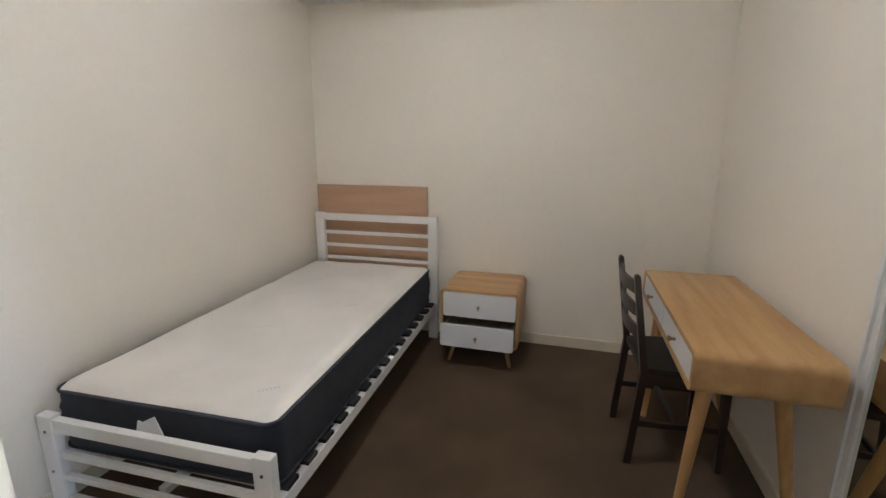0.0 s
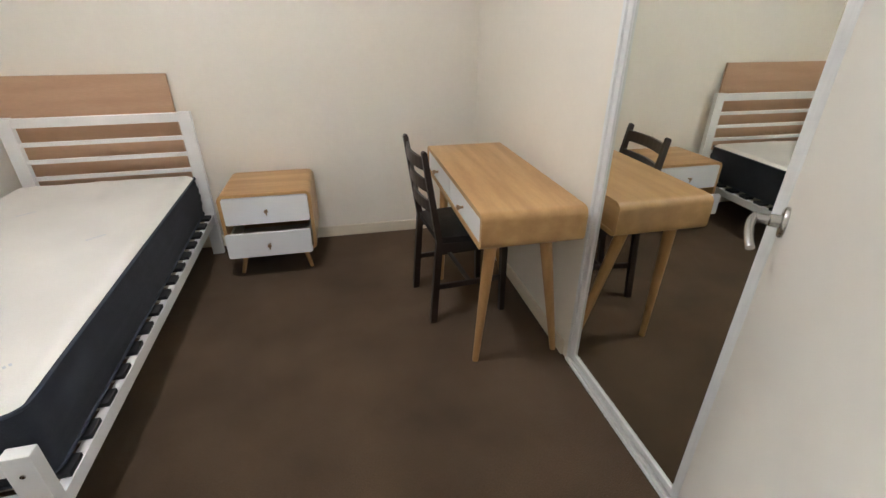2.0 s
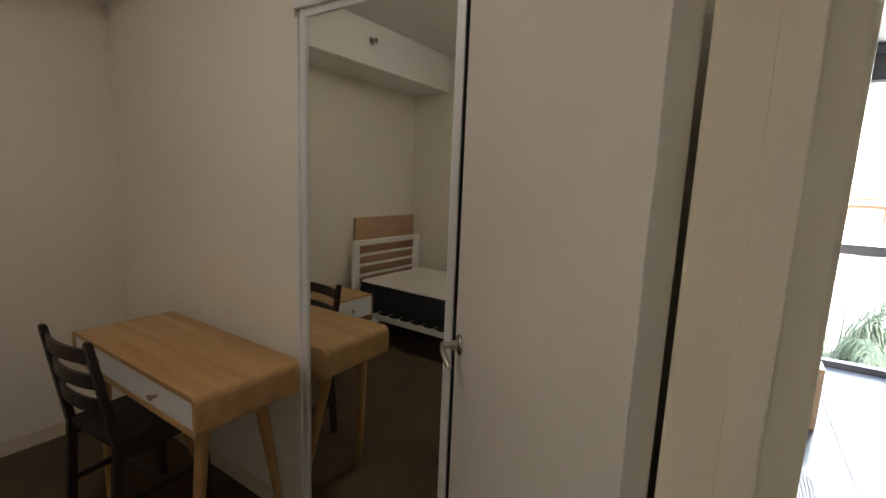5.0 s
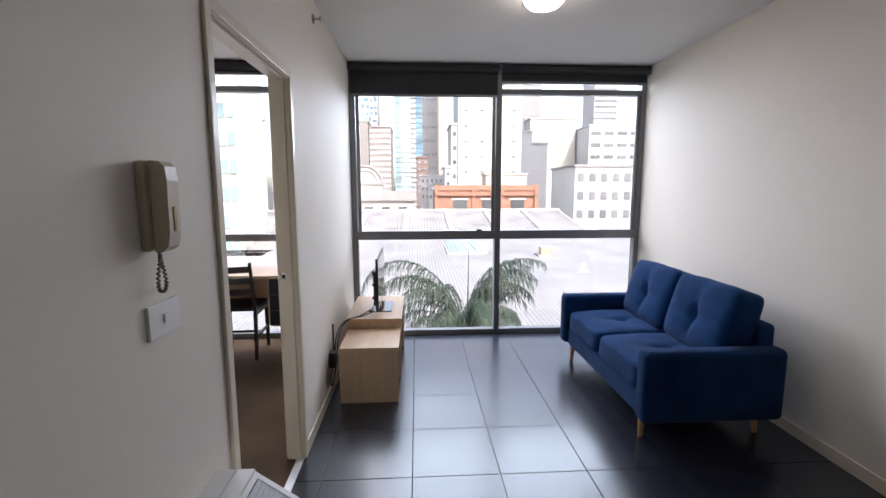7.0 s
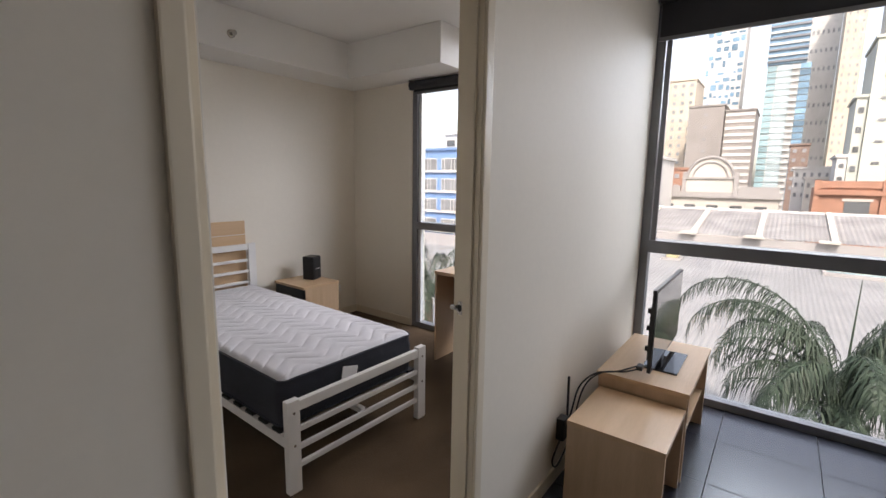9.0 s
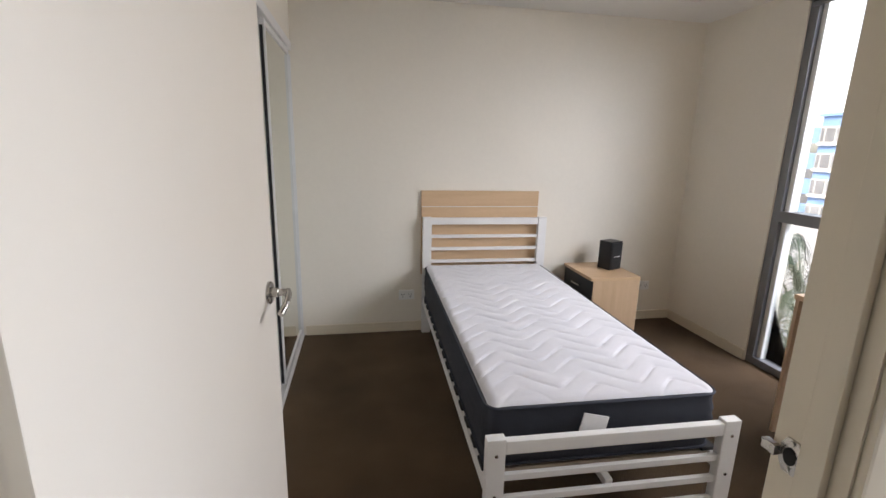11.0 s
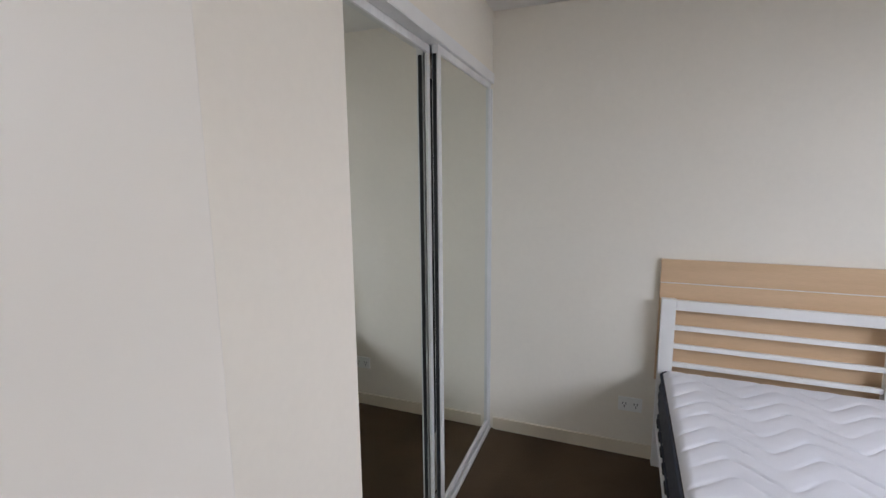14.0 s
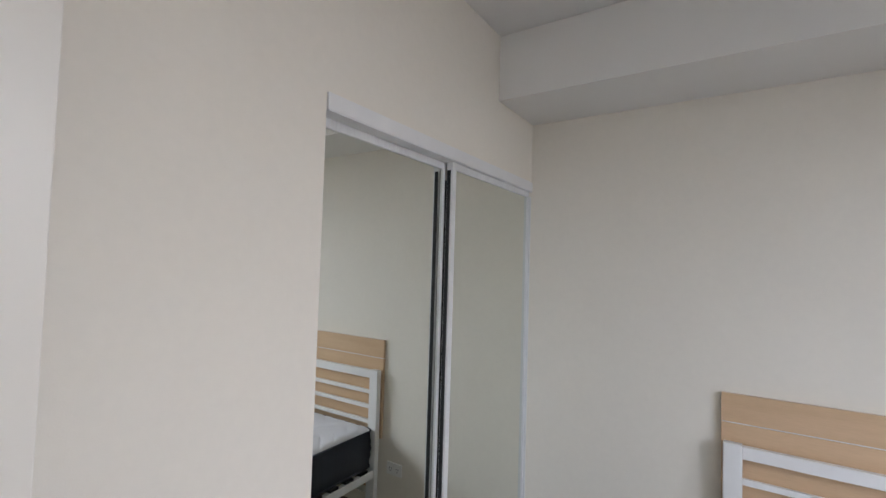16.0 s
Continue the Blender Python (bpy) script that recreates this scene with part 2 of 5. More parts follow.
def lathe(profile, n=28):
    bm = bmesh.new()
    rings = [[bm.verts.new((r * math.cos(2 * math.pi * i / n), r * math.sin(2 * math.pi * i / n), z)) for i in range(n)] for r, z in profile]
    for a_, b_ in zip(rings, rings[1:]):
        for i in range(n):
            bm.faces.new((a_[i], a_[(i + 1) % n], b_[(i + 1) % n], b_[i]))
    bm.faces.new(rings[0][::-1]), bm.faces.new(rings[-1])
    return bm


def tube(points, r, n=8, steps=6):
    """A round cord through the points, smoothed."""
    pts = [Vector(p) for p in points]
    path = []
    for i in range(len(pts) - 1):
        p0, p1, p2, p3 = pts[max(i - 1, 0)], pts[i], pts[i + 1], pts[min(i + 2, len(pts) - 1)]
        for k in range(steps):
            t = k / steps
            path.append(0.5 * ((2 * p1) + (p2 - p0) * t + (2 * p0 - 5 * p1 + 4 * p2 - p3) * t * t + (3 * p1 - p0 - 3 * p2 + p3) * t ** 3))
    path.append(pts[-1])
    bm, rings = bmesh.new(), []
    for i, p in enumerate(path):
        d = (path[min(i + 1, len(path) - 1)] - path[max(i - 1, 0)]).normalized()
        s = d.cross(Vector((0.31, 0.17, 0.93))).normalized()
        u = s.cross(d)
        rings.append([bm.verts.new(p + r * (math.cos(2 * math.pi * k / n) * s + math.sin(2 * math.pi * k / n) * u)) for k in range(n)])
    for a_, b_ in zip(rings, rings[1:]):
        for k in range(n):
            bm.faces.new((a_[k], a_[(k + 1) % n], b_[(k + 1) % n], b_[k]))
    bm.faces.new(rings[0][::-1]), bm.faces.new(rings[-1])
    return bm


def mesh_of(name, bm, mat, smooth=False):
    me = bpy.data.meshes.new(name)
    bmesh.ops.recalc_face_normals(bm, faces=bm.faces)
    if smooth:
        for f in bm.faces:
            f.smooth = True
        for ed in bm.edges:
            if len(ed.link_faces) == 2 and ed.calc_face_angle() > 0.7:
                ed.smooth = False
    bm.to_mesh(me)
    bm.free()
    me.materials.append(mat)
    return me


def part(name, bm, mat, parent, label="", smooth=False):
    ob = new(name, mesh_of(name, bm, mat, smooth))
    ob.parent = parent
    if label:
        tagged(ob, label)
    return ob


def thing(name, m, label, category, group="", kind=""):
    ob = new(name)
    ob.empty_display_size = 0.1
    ob.matrix_basis = m
    return tagged(ob, label, category, group, kind)


def solid(name, bm, mat, label, category, kind="structure", smooth=False):
    return tagged(new(name, mesh_of(name, bm, mat, smooth)), label, category, "", kind)


# ---- plan (metres) ----
H = 2.668                    # ceiling
WIN = 5.08                   # inner plane of the glazed front
D1W, D1E, D1B = -0.125, 0.60, 0.24     # first bedroom's doorway, thickness of the wall on its latch side
D2W, D2E, WT = 2.124, 3.013, 0.12      # second bedroom's doorway, thickness of that wall
DH = 2.055
NY = 0.036                   # living-room face of the north wall
SOUTH, BACK = -2.88, -4.6
B1W, B1N, B1E = -1.475, 3.06, 1.235
B2W, B2N = 2.03, 2.96
R1N = 1.51                   # end of the first wardrobe
R2S = 1.525                  # start of the second wardrobe
RH, RH1 = 2.013, 2.075        # heads of the two wardrobes

# ---- large structure ----
solid("wall_north", boxes((BACK, D1W, NY, D1B, 0, H), (D1W, D1E, NY, WT, DH, H), (D1E, D2W, NY, WT, 0, H), (D2W, D2E, NY, WT, DH, H), (D2E, WIN + 0.1, NY, WT, 0, H)), PAINT, "warm white painted plaster wall between living room and bedrooms", "wall")
solid("wall_south", box(BACK, WIN + 0.1, SOUTH - 0.12, SOUTH, 0, H), PAINT, "warm white painted plaster wall behind the sofa", "wall")
solid("wall_west", box(BACK - 0.12, BACK, SOUTH - 0.12, D1B, 0, H), PAINT, "plain white wall closing the living room", "wall")
solid("wall_bedroom_west", box(B1W - 0.12, B1W, D1B, B1N + 0.12, 0, H), PAINT, "cream painted bedroom wall beside the bed", "wall")
solid("wall_bedroom_north", box(B1W, B1E + 0.1, B1N, B1N + 0.12, 0, H), PAINT, "cream painted bedroom wall behind the headboard", "wall")
solid("wall_bedroom_east", boxes((B1E, B1E + 0.1, R1N, B1N, 0, H), (B1E, B1E + 0.1, WT, R1N, RH1 + 0.035, H)), PAINT, "cream painted wall beside and above the mirrored wardrobe", "wall")
solid("wall_second_west", boxes((B2W - 0.1, B2W, WT, R2S, 0, H), (B2W - 0.1, B2W, R2S, B2N, RH + 0.035, H)), PAINT, "white painted wall beside and above the mirrored wardrobe", "wall")
solid("wall_second_north", box(B1E + 0.1, WIN + 0.2, B2N, B2N + 0.12, 0, H), PAINT, "white painted wall behind the second bed", "wall")
solid("wall_second_east", box(WIN, WIN + 0.2, 2.145, B2N, 0, H), PAINT, "short white wall beside the bedroom window", "wall")
solid("wall_wardrobe_back", box(1.60, 1.66, WT, B2N, 0, H), PAINT, "plain partition between the two wardrobes", "wall")
solid("ceiling", box(BACK - 0.12, WIN + 0.2, SOUTH - 0.12, B1N + 0.12, H, H + 0.3), CEILING, "flat white plaster ceiling", "ceiling")
solid("bulkhead_1", box(B1W, B1E, 2.64, B1N, 2.335, H - 0.003), CEILING, "white plaster bulkhead along the bedroom wall", "bulkhead")
solid("bulkhead_2", boxes((B2W + 0.002, WIN, 2.55, B2N, 2.36, H - 0.003), (4.66, WIN, 1.49, 2.55, 2.36, H - 0.003)), CEILING, "white plaster bulkhead in the bedroom corner", "bulkhead")
solid("carpet_1", box(B1W, B1E + 0.1, 0.06, B1N, -0.05, 0.0), CARPET, "brown cut-pile carpet", "carpet")
solid("carpet_2", box(B2W - 0.1, WIN + 0.1, 0.06, B2N, -0.05, 0.0), CARPET, "brown cut-pile carpet", "carpet")
floor = solid("floor", boxes((BACK, WIN + 0.1, SOUTH, 0.06, -0.05, -0.006)), GROUT, "charcoal square tiles with thin grey grout", "tiled floor")
solid("building_base", boxes((BACK - 0.12, WIN + 0.18, SOUTH - 0.12, B1N + 0.12, -14, -0.06)), PAINT, "lower storeys of the apartment building", "building")


def baseboard(name, x0, x1, y0, y1, h=0.075):
    solid(name, box(x0, x1, y0, y1, 0, h, 0.003), TRIM, "low painted timber skirting board", "skirting")


baseboard("baseboard_1", B1W, B1W + 0.012, D1B, B1N - 0.012)
baseboard("baseboard_2", B1W, B1E - 0.012, B1N - 0.012, B1N)
baseboard("baseboard_3", B1E - 0.012, B1E, R1N + 0.03, B1N - 0.012)
baseboard("baseboard_4", B2W + 0.02, WIN - 0.012, B2N - 0.012, B2N)
baseboard("baseboard_5", WIN - 0.012, WIN, 2.15, B2N - 0.012)
baseboard("baseboard_6", D2E + 0.045, WIN - 0.02, NY - 0.012, NY)
baseboard("baseboard_7", BACK, WIN - 0.02, SOUTH, SOUTH + 0.012)
baseboard("baseboard_8", D1E + 0.045, D2W - 0.045, NY - 0.012, NY)
baseboard("baseboard_9", B2W, B2W + 0.012, WT, R2S - 0.02)


# ---- doorways ----
def doorway(name, x0, x1, depth_w, depth_e, stop_y, out, lap, hinge_stop=0.012):
    """Timber jamb with a stop, a narrow architrave on the living side and one on the bedroom side."""
    ob = thing(name, pose(0, 0, 0), "cream enamelled timber door frame", "door frame", kind="structure")
    t = 0.018
    part("jamb", box(x0, x0 + t, NY - 0.004, depth_w + 0.004, 0, DH - t), TRIM, ob)
    part("jamb", box(x1 - t, x1, NY - 0.004, depth_e + 0.004, 0, DH - t), TRIM, ob)
    part("head", box(x0, x1, NY - 0.004, min(depth_w, depth_e) + 0.004, DH - t, DH), TRIM, ob)
    part("door_stop", box(x0 + t, x0 + t + hinge_stop, stop_y - 0.03, stop_y, 0, DH - t - 0.012, 0.002), TRIM, ob)
    part("door_stop", box(x1 - t - 0.012, x1 - t, stop_y - 0.03, stop_y, 0, DH - t - 0.012, 0.002), TRIM, ob)
    part("door_stop", box(x0 + t, x1 - t, stop_y - 0.03, stop_y, DH - t - 0.012, DH - t, 0.002), TRIM, ob)
    part("architrave", box(x0 - out, x0 + lap, NY - 0.014, NY, 0, DH + out - 0.002, 0.005), TRIM, ob)
    part("architrave", box(x1 - lap, x1 + out, NY - 0.014, NY, 0, DH + out - 0.002, 0.005), TRIM, ob)
    part("architrave", box(x0 + lap, x1 - lap, NY - 0.014, NY, DH - lap, DH + out - 0.002, 0.005), TRIM, ob)
    part("architrave", box(x0 - 0.042, x0 + 0.006, depth_w, depth_w + 0.014, 0, DH + 0.04, 0.004), TRIM, ob)
    part("architrave", box(x1 - 0.006, x1 + 0.042, depth_e, depth_e + 0.014, 0, DH + 0.04, 0.004), TRIM, ob)
    return ob


frame_1 = doorway("door_frame_1", D1W, D1E, D1B, WT, 0.085, 0.034, 0.008)
frame_2 = doorway("door_frame_2", D2W, D2E, WT, WT, 0.082, 0.028, 0.014, 0.022)


def strike(parent, x, y, z, side, w, h, mat, hole, label):
    """Eight-sided strike plate with a lip and a latch hole, let into the jamb; side: the way its face looks along x."""
    out = [(w * u, h * v) for u, v in ((1, 0.45), (0.55, 1), (-0.55, 1), (-1, 0.45), (-1, -0.45), (-0.55, -1), (0.55, -1), (1, -0.45))]
    p = part("strike_plate", prism([(y + u, z + v) for u, v in out], x, x + side * 0.003, "x"), mat, parent, label)
    part("keeper_hole", prism([(y + w * 0.6 * math.cos(k * math.pi / 8), z + h * 0.52 * math.sin(k * math.pi / 8)) for k in range(16)], x + side * 0.0031, x + side * 0.004, "x"), hole, p, "latch hole")
    xa, xb = sorted((x + side * 0.002, x + side * 0.013))
    part("lip", box(xa, xb, y + w * 0.9, y + w * 0.9 + 0.020, z - h * 0.3, z + h * 0.3, 0.002), mat, p)
    for s in (-1, 1):
        part("screw", rod((x + side * 0.003, y, z + s * h * 0.78), (x + side * 0.005, y, z + s * h * 0.78), 0.0035), STEEL, p)


strike(frame_1, D1W + 0.018, 0.222, 0.918, 1, 0.016, 0.030, DARK_REFLECT_STEEL, GLOSS, "polished metal strike plate with a dark reflection in its colour")
strike(frame_2, D2E - 0.018, 0.098, 1.035, -1, 0.014, 0.023, STEEL, RECESS_SHADE, "small bright steel strike plate")
solid("threshold_strip", box(D2W + 0.02, D2E - 0.02, 0.035, 0.075, 0.0, 0.006, 0.002), ALU, "thin aluminium threshold strip in the doorway", "threshold")
solid("threshold_strip_1", box(D1W + 0.02, D1E - 0.02, 0.035, 0.075, 0.0, 0.006, 0.002), ALU, "thin aluminium threshold strip in the doorway", "threshold")


def door_leaf(name, hx, hy, ang, width, side, label):
    """A flush leaf from its hinge line; ang: the way it points; side: the face with the lever seen (+1 left of that way)."""
    ob = thing(name, pose(hx, hy, 0, 0, 0, ang), label, "door", kind="structure")
    part("leaf", box(0, width, -0.0175, 0.0175, 0.012, DH - 0.022, 0.002), GLOSS, ob)
    for s in (1, -1):
        y = s * 0.0175
        h = part("door_handle", lathe([(0.029, 0), (0.029, 0.005), (0.027, 0.0075), (0.0125, 0.008), (0.012, 0.024), (0.0095, 0.026), (0.0095, 0.046), (0.008, 0.052)]), STEEL, ob, "satin nickel lever handle", True)
        h.matrix_basis = Matrix.Translation((width - 0.06, y, 1.03)) @ Euler((radians(-90 * s), 0, 0)).to_matrix().to_4x4()
        lever = tube([(0.008, -s * 0.002, 0.046), (-0.012, s * 0.002, 0.052), (-0.034, s * 0.010, 0.053), (-0.056, s * 0.021, 0.050), (-0.074, s * 0.032, 0.045)], 0.0078, 10)
        part("lever", lever, STEEL, h, "", True)
    part("latch_plate", box(width - 0.0005, width + 0.001, -0.011, 0.011, 0.97, 1.03), STEEL, ob)
    for z in (0.2, 1.0, 1.8):
        part("hinge", rod((-0.004, -side * 0.021, z - 0.05), (-0.004, -side * 0.021, z + 0.05), 0.006), STEEL, ob)
    return ob


door_leaf("door_1", 0.605, 0.155, 44.5, 0.80, 1, "open flush bedroom door in glossy cream enamel")
door_leaf("door_2", 2.1690, 0.094, 86.1, 0.811, -1, "open flush bedroom door in glossy cream enamel")


# ---- glazed fronts ----
def pane(parent, y0, y1, z0, z1, x=WIN + 0.05):
    p = part("pane", box(x - 0.003, x + 0.003, y0, y1, z0, z1), GLASS, parent)
    p.visible_shadow = False
    return p


def bar(parent, name, y0, y1, z0, z1, x0=WIN + 0.01, x1=WIN + 0.09):
    return part(name, box(x0, x1, y0, y1, z0, z1, 0.004), FRAME_GREY, parent)


w1 = thing("window_1", pose(0, 0, 0), "floor-to-ceiling grey aluminium window of the living room", "window", kind="structure")
bar(w1, "sill", SOUTH, NY, 0.0, 0.05)
bar(w1, "head", SOUTH, NY, H - 0.06, H)
bar(w1, "jamb", SOUTH, SOUTH + 0.048, 0.05, H - 0.06)
bar(w1, "jamb", -0.018, NY, 0.05, H - 0.06)
bar(w1, "mullion", -1.44, -1.385, 0.05, H - 0.06, WIN, WIN + 0.1)
bar(w1, "transom", SOUTH + 0.048, -1.44, 0.99, 1.075, WIN, WIN + 0.1)
bar(w1, "transom", -1.385, -0.018, 0.99, 1.075, WIN, WIN + 0.1)
bar(w1, "top_rail", SOUTH + 0.048, -1.44, 2.40, 2.45)
bar(w1, "top_rail", -1.385, -0.018, 2.40, 2.45)
for ya, yb in ((SOUTH + 0.048, -1.44), (-1.385, -0.018)):
    for za, zb in ((0.05, 0.99), (1.075, 2.40), (2.45, H - 0.06)):
        pane(w1, ya, yb, za, zb)
for y in (-0.040, SOUTH + 0.066, -1.365):          # sliding sash stiles
    bar(w1, "sash_stile", y - 0.016, y + 0.016, 1.075, 2.40, WIN + 0.025, WIN + 0.05)
part("window_latch", box(WIN - 0.012, WIN + 0.005, -1.25, -1.20, 1.075, 1.09, 0.003), BLACK, w1)

w2 = thing("window_2", pose(0, 0, 0), "tall grey aluminium corner window of the bedroom", "window", kind="structure")
bar(w2, "sill", WT, 2.145, 0.0, 0.05)
bar(w2, "head", 1.535, 2.145, 2.31, 2.36)
bar(w2, "head", WT, 1.49, H - 0.06, H)
bar(w2, "jamb", 2.09, 2.145, 0.05, 2.31)
bar(w2, "jamb", WT, WT + 0.05, 0.05, H - 0.06)
bar(w2, "mullion", 1.47, 1.535, 0.05, H - 0.06, WIN, WIN + 0.1)
bar(w2, "transom", 1.535, 2.09, 0.985, 1.055, WIN, WIN + 0.1)
bar(w2, "transom", WT + 0.05, 1.47, 0.985, 1.055, WIN, WIN + 0.1)
bar(w2, "top_rail", WT + 0.05, 1.47, 2.40, 2.45)
for ya, yb, za, zb in ((1.535, 2.09, 0.05, 0.985), (1.535, 2.09, 1.055, 2.31), (WT + 0.05, 1.47, 0.05, 0.985), (WT + 0.05, 1.47, 1.055, 2.40), (WT + 0.05, 1.47, 2.45, H - 0.06)):
    pane(w2, ya, yb, za, zb)
# added pale bar: the daylight on the frame's inner edge, put in as colour
bar(w2, "stile", 2.055, 2.088, 0.05, 2.31, WIN + 0.035, WIN + 0.075).data.materials[0] = ALU
bar(w2, "sash_stile", 1.43, 1.465, 1.055, 2.40, WIN + 0.025, WIN + 0.05)


def roller_blind(name, y0, y1, top, bottom, label):
    ob = thing(name, pose(WIN - 0.05, (y0 + y1) / 2, top), label, "blind", "roller blinds")
    w = (y1 - y0) / 2
    part("roll", rod((0, -w, -0.045), (0, w, -0.045), 0.04, None, 20), BLIND, ob, "", True)
    part("cloth", box(0.028, 0.031, -w + 0.01, w - 0.01, -(top - bottom) + 0.012, -0.045), BLIND, ob)
    part("bottom_bar", box(0.020, 0.038, -w + 0.008, w - 0.008, -(top - bottom) - 0.012, -(top - bottom) + 0.012, 0.004), FRAME_GREY, ob)
    for s in (-1, 1):
        part("bracket", box(-0.03, 0.045, s * w - 0.004, s * w + 0.004, -0.085, 0.0, 0.002), FRAME_GREY, ob)
    return ob


roller_blind("roller_blind", -1.40, 0.022, H, 2.375, "charcoal roller blind drawn a little way down")
roller_blind("roller_blind", SOUTH + 0.012, -1.42, H, 2.505, "charcoal roller blind rolled up at the window head")
roller_blind("roller_blind", 1.545, 2.115, 2.36, 2.25, "charcoal roller blind rolled up under the bulkhead")
roller_blind("roller_blind", WT + 0.012, 1.46, H, 2.555, "charcoal roller blind rolled up at the window head")


# ---- mirrored wardrobes ----
def sliding_door(parent, y0, y1, x, top, wa=0.028, wb=0.028):
    d = part("mirror_door", box(x - 0.004, x + 0.004, y0 + wa * 0.7, y1 - wb * 0.7, 0.05, top - 0.03), MIRROR, parent, "full-height silvered mirror")
    for a_, b_ in ((y0, y0 + wa), (y1 - wb, y1)):
        part("stile", box(x - 0.014, x + 0.014, a_, b_, 0.03, top - 0.015, 0.004), ALU, d, "slim aluminium stile")
    part("rail", box(x - 0.012, x + 0.012, y0 + wa, y1 - wb, 0.03, 0.055, 0.003), ALU, d)
    part("rail", box(x - 0.012, x + 0.012, y0 + wa, y1 - wb, top - 0.045, top - 0.015, 0.003), ALU, d)


def wardrobe(name, y0, y1, split, plane, face, front_first, top, label):
    """face: +1 when the mirrors look towards +x."""
    ob = thing(name, pose(0, 0, 0), label, "wardrobe")
    f = face
    end = 0.007 if f > 0 else 0.016
    near, far = plane - f * 0.022, plane - f * 0.058
    part("fascia", box(min(plane - f * 0.004, plane + f * 0.008), max(plane - f * 0.004, plane + f * 0.008), y0, y1, top - 0.014, top + 0.033, 0.002), WHITE_METAL, ob, "white steel track cover")
    xa, xb = sorted((plane + f * 0.006, plane - f * 0.085))
    part("top_track", box(xa, xb, y0 + 0.004, y1, top - 0.018, top + 0.030), ALU, ob)
    tr = part("bottom_track", box(xa, xb, y0, y1, 0.0, 0.012, 0.002), ALU, ob, "aluminium floor track")
    for k in (0.0, 0.036, 0.072):
        xc = plane - f * (0.004 + k)
        part("track_rib", box(xc - 0.003, xc + 0.003, y0, y1, 0.012, 0.026), ALU, tr)
    xs, xt = sorted((plane, plane - f * 0.09))
    part("end_channel", box(xs, xt, y1 - end, y1, 0.012, top - 0.045), ALU, ob)
    if front_first:
        sliding_door(ob, split - 0.03, y1 - end, near, top, 0.03, 0.012 if f > 0 else 0.028)
        # added black strip: the dark gap between the two doors, done as colour
        part("gap_shade", box(near - 0.010, near + 0.006, split - 0.0330, split - 0.0305, 0.04, top - 0.05), RUBBER, ob, "black strip standing for the shaded door gap")
        sliding_door(ob, y0, split - 0.026 if f > 0 else split + 0.03, far, top, 0.028, 0.006)
    else:
        sliding_door(ob, y0, split, near, top)
        sliding_door(ob, split - 0.03, y1 - 0.016, far, top)
    # back panel coloured black for the shade inside the wardrobe
    part("carcass", boxes((plane - f * 0.3 - 0.01, plane - f * 0.3 + 0.01, y0, y1, 0.0, top)), RECESS_SHADE, ob)
    return ob


wardrobe("wardrobe", WT + 0.02, R1N, 0.82, B1E, -1, True, RH1, "built-in wardrobe with mirrored sliding doors in aluminium frames")
wardrobe("wardrobe", R2S, B2N, 2.212, B2W, 1, True, RH, "built-in wardrobe with mirrored sliding doors in aluminium frames")


# ---- beds ----
def bed_frame(m, label, W=0.95):
    """White steel single bed; x across 0 to 0.95, y from foot 0 to head 1.98."""
    ob = thing("bed_frame", m, label, "bed frame", "single beds")
    L, P = 1.99, 0.066
    for x in (0.0, W - P):
        part("foot_post", box(x, x + P, 0, 0.038, 0, 0.46, 0.006), WHITE_METAL, ob)
        part("head_post", box(x, x + P, L - 0.038, L, 0, 0.90, 0.006), WHITE_METAL, ob)
        part("bolt", rod((x + P / 2, -0.003, 0.40), (x + P / 2, 0.002, 0.40), 0.006), STEEL, ob)
        part("bolt", rod((x + P / 2, -0.003, 0.24), (x + P / 2, 0.002, 0.24), 0.006), STEEL, ob)
    part("foot_rail", box(P, W - P, 0.003, 0.032, 0.40, 0.45, 0.005), WHITE_METAL, ob)
    for z in (0.305, 0.215, 0.125):
        part("foot_bar", box(P, W - P, 0.009, 0.027, z - 0.013, z + 0.013, 0.004), WHITE_METAL, ob)
    part("head_rail", box(P, W - P, L - 0.032, L - 0.003, 0.845, 0.895, 0.005), WHITE_METAL, ob)
    for z in (0.755, 0.66, 0.565, 0.47):
        part("head_bar", box(P, W - P, L - 0.027, L - 0.009, z - 0.012, z + 0.012, 0.004), WHITE_METAL, ob)
    for x in (0.006, W - 0.036):
        part("side_rail", box(x, x + 0.03, 0.035, L - 0.035, 0.225, 0.275, 0.004), WHITE_METAL, ob)
    part("centre_rail", box(W / 2 - 0.015, W / 2 + 0.015, 0.035, L - 0.035, 0.205, 0.235, 0.004), WHITE_METAL, ob)
    n = 15
    for k in range(n):
        y = 0.12 + k * (L - 0.24) / (n - 1)
        part("slat", box(0.036, W - 0.036, y - 0.027, y + 0.027, 0.262, 0.274), SLAT, ob)
        for x in (0.008, W - 0.068):
            part("slat_holder", box(x, x + 0.06, y - 0.034, y + 0.034, 0.276, 0.292, 0.004), RUBBER, ob)
    return ob


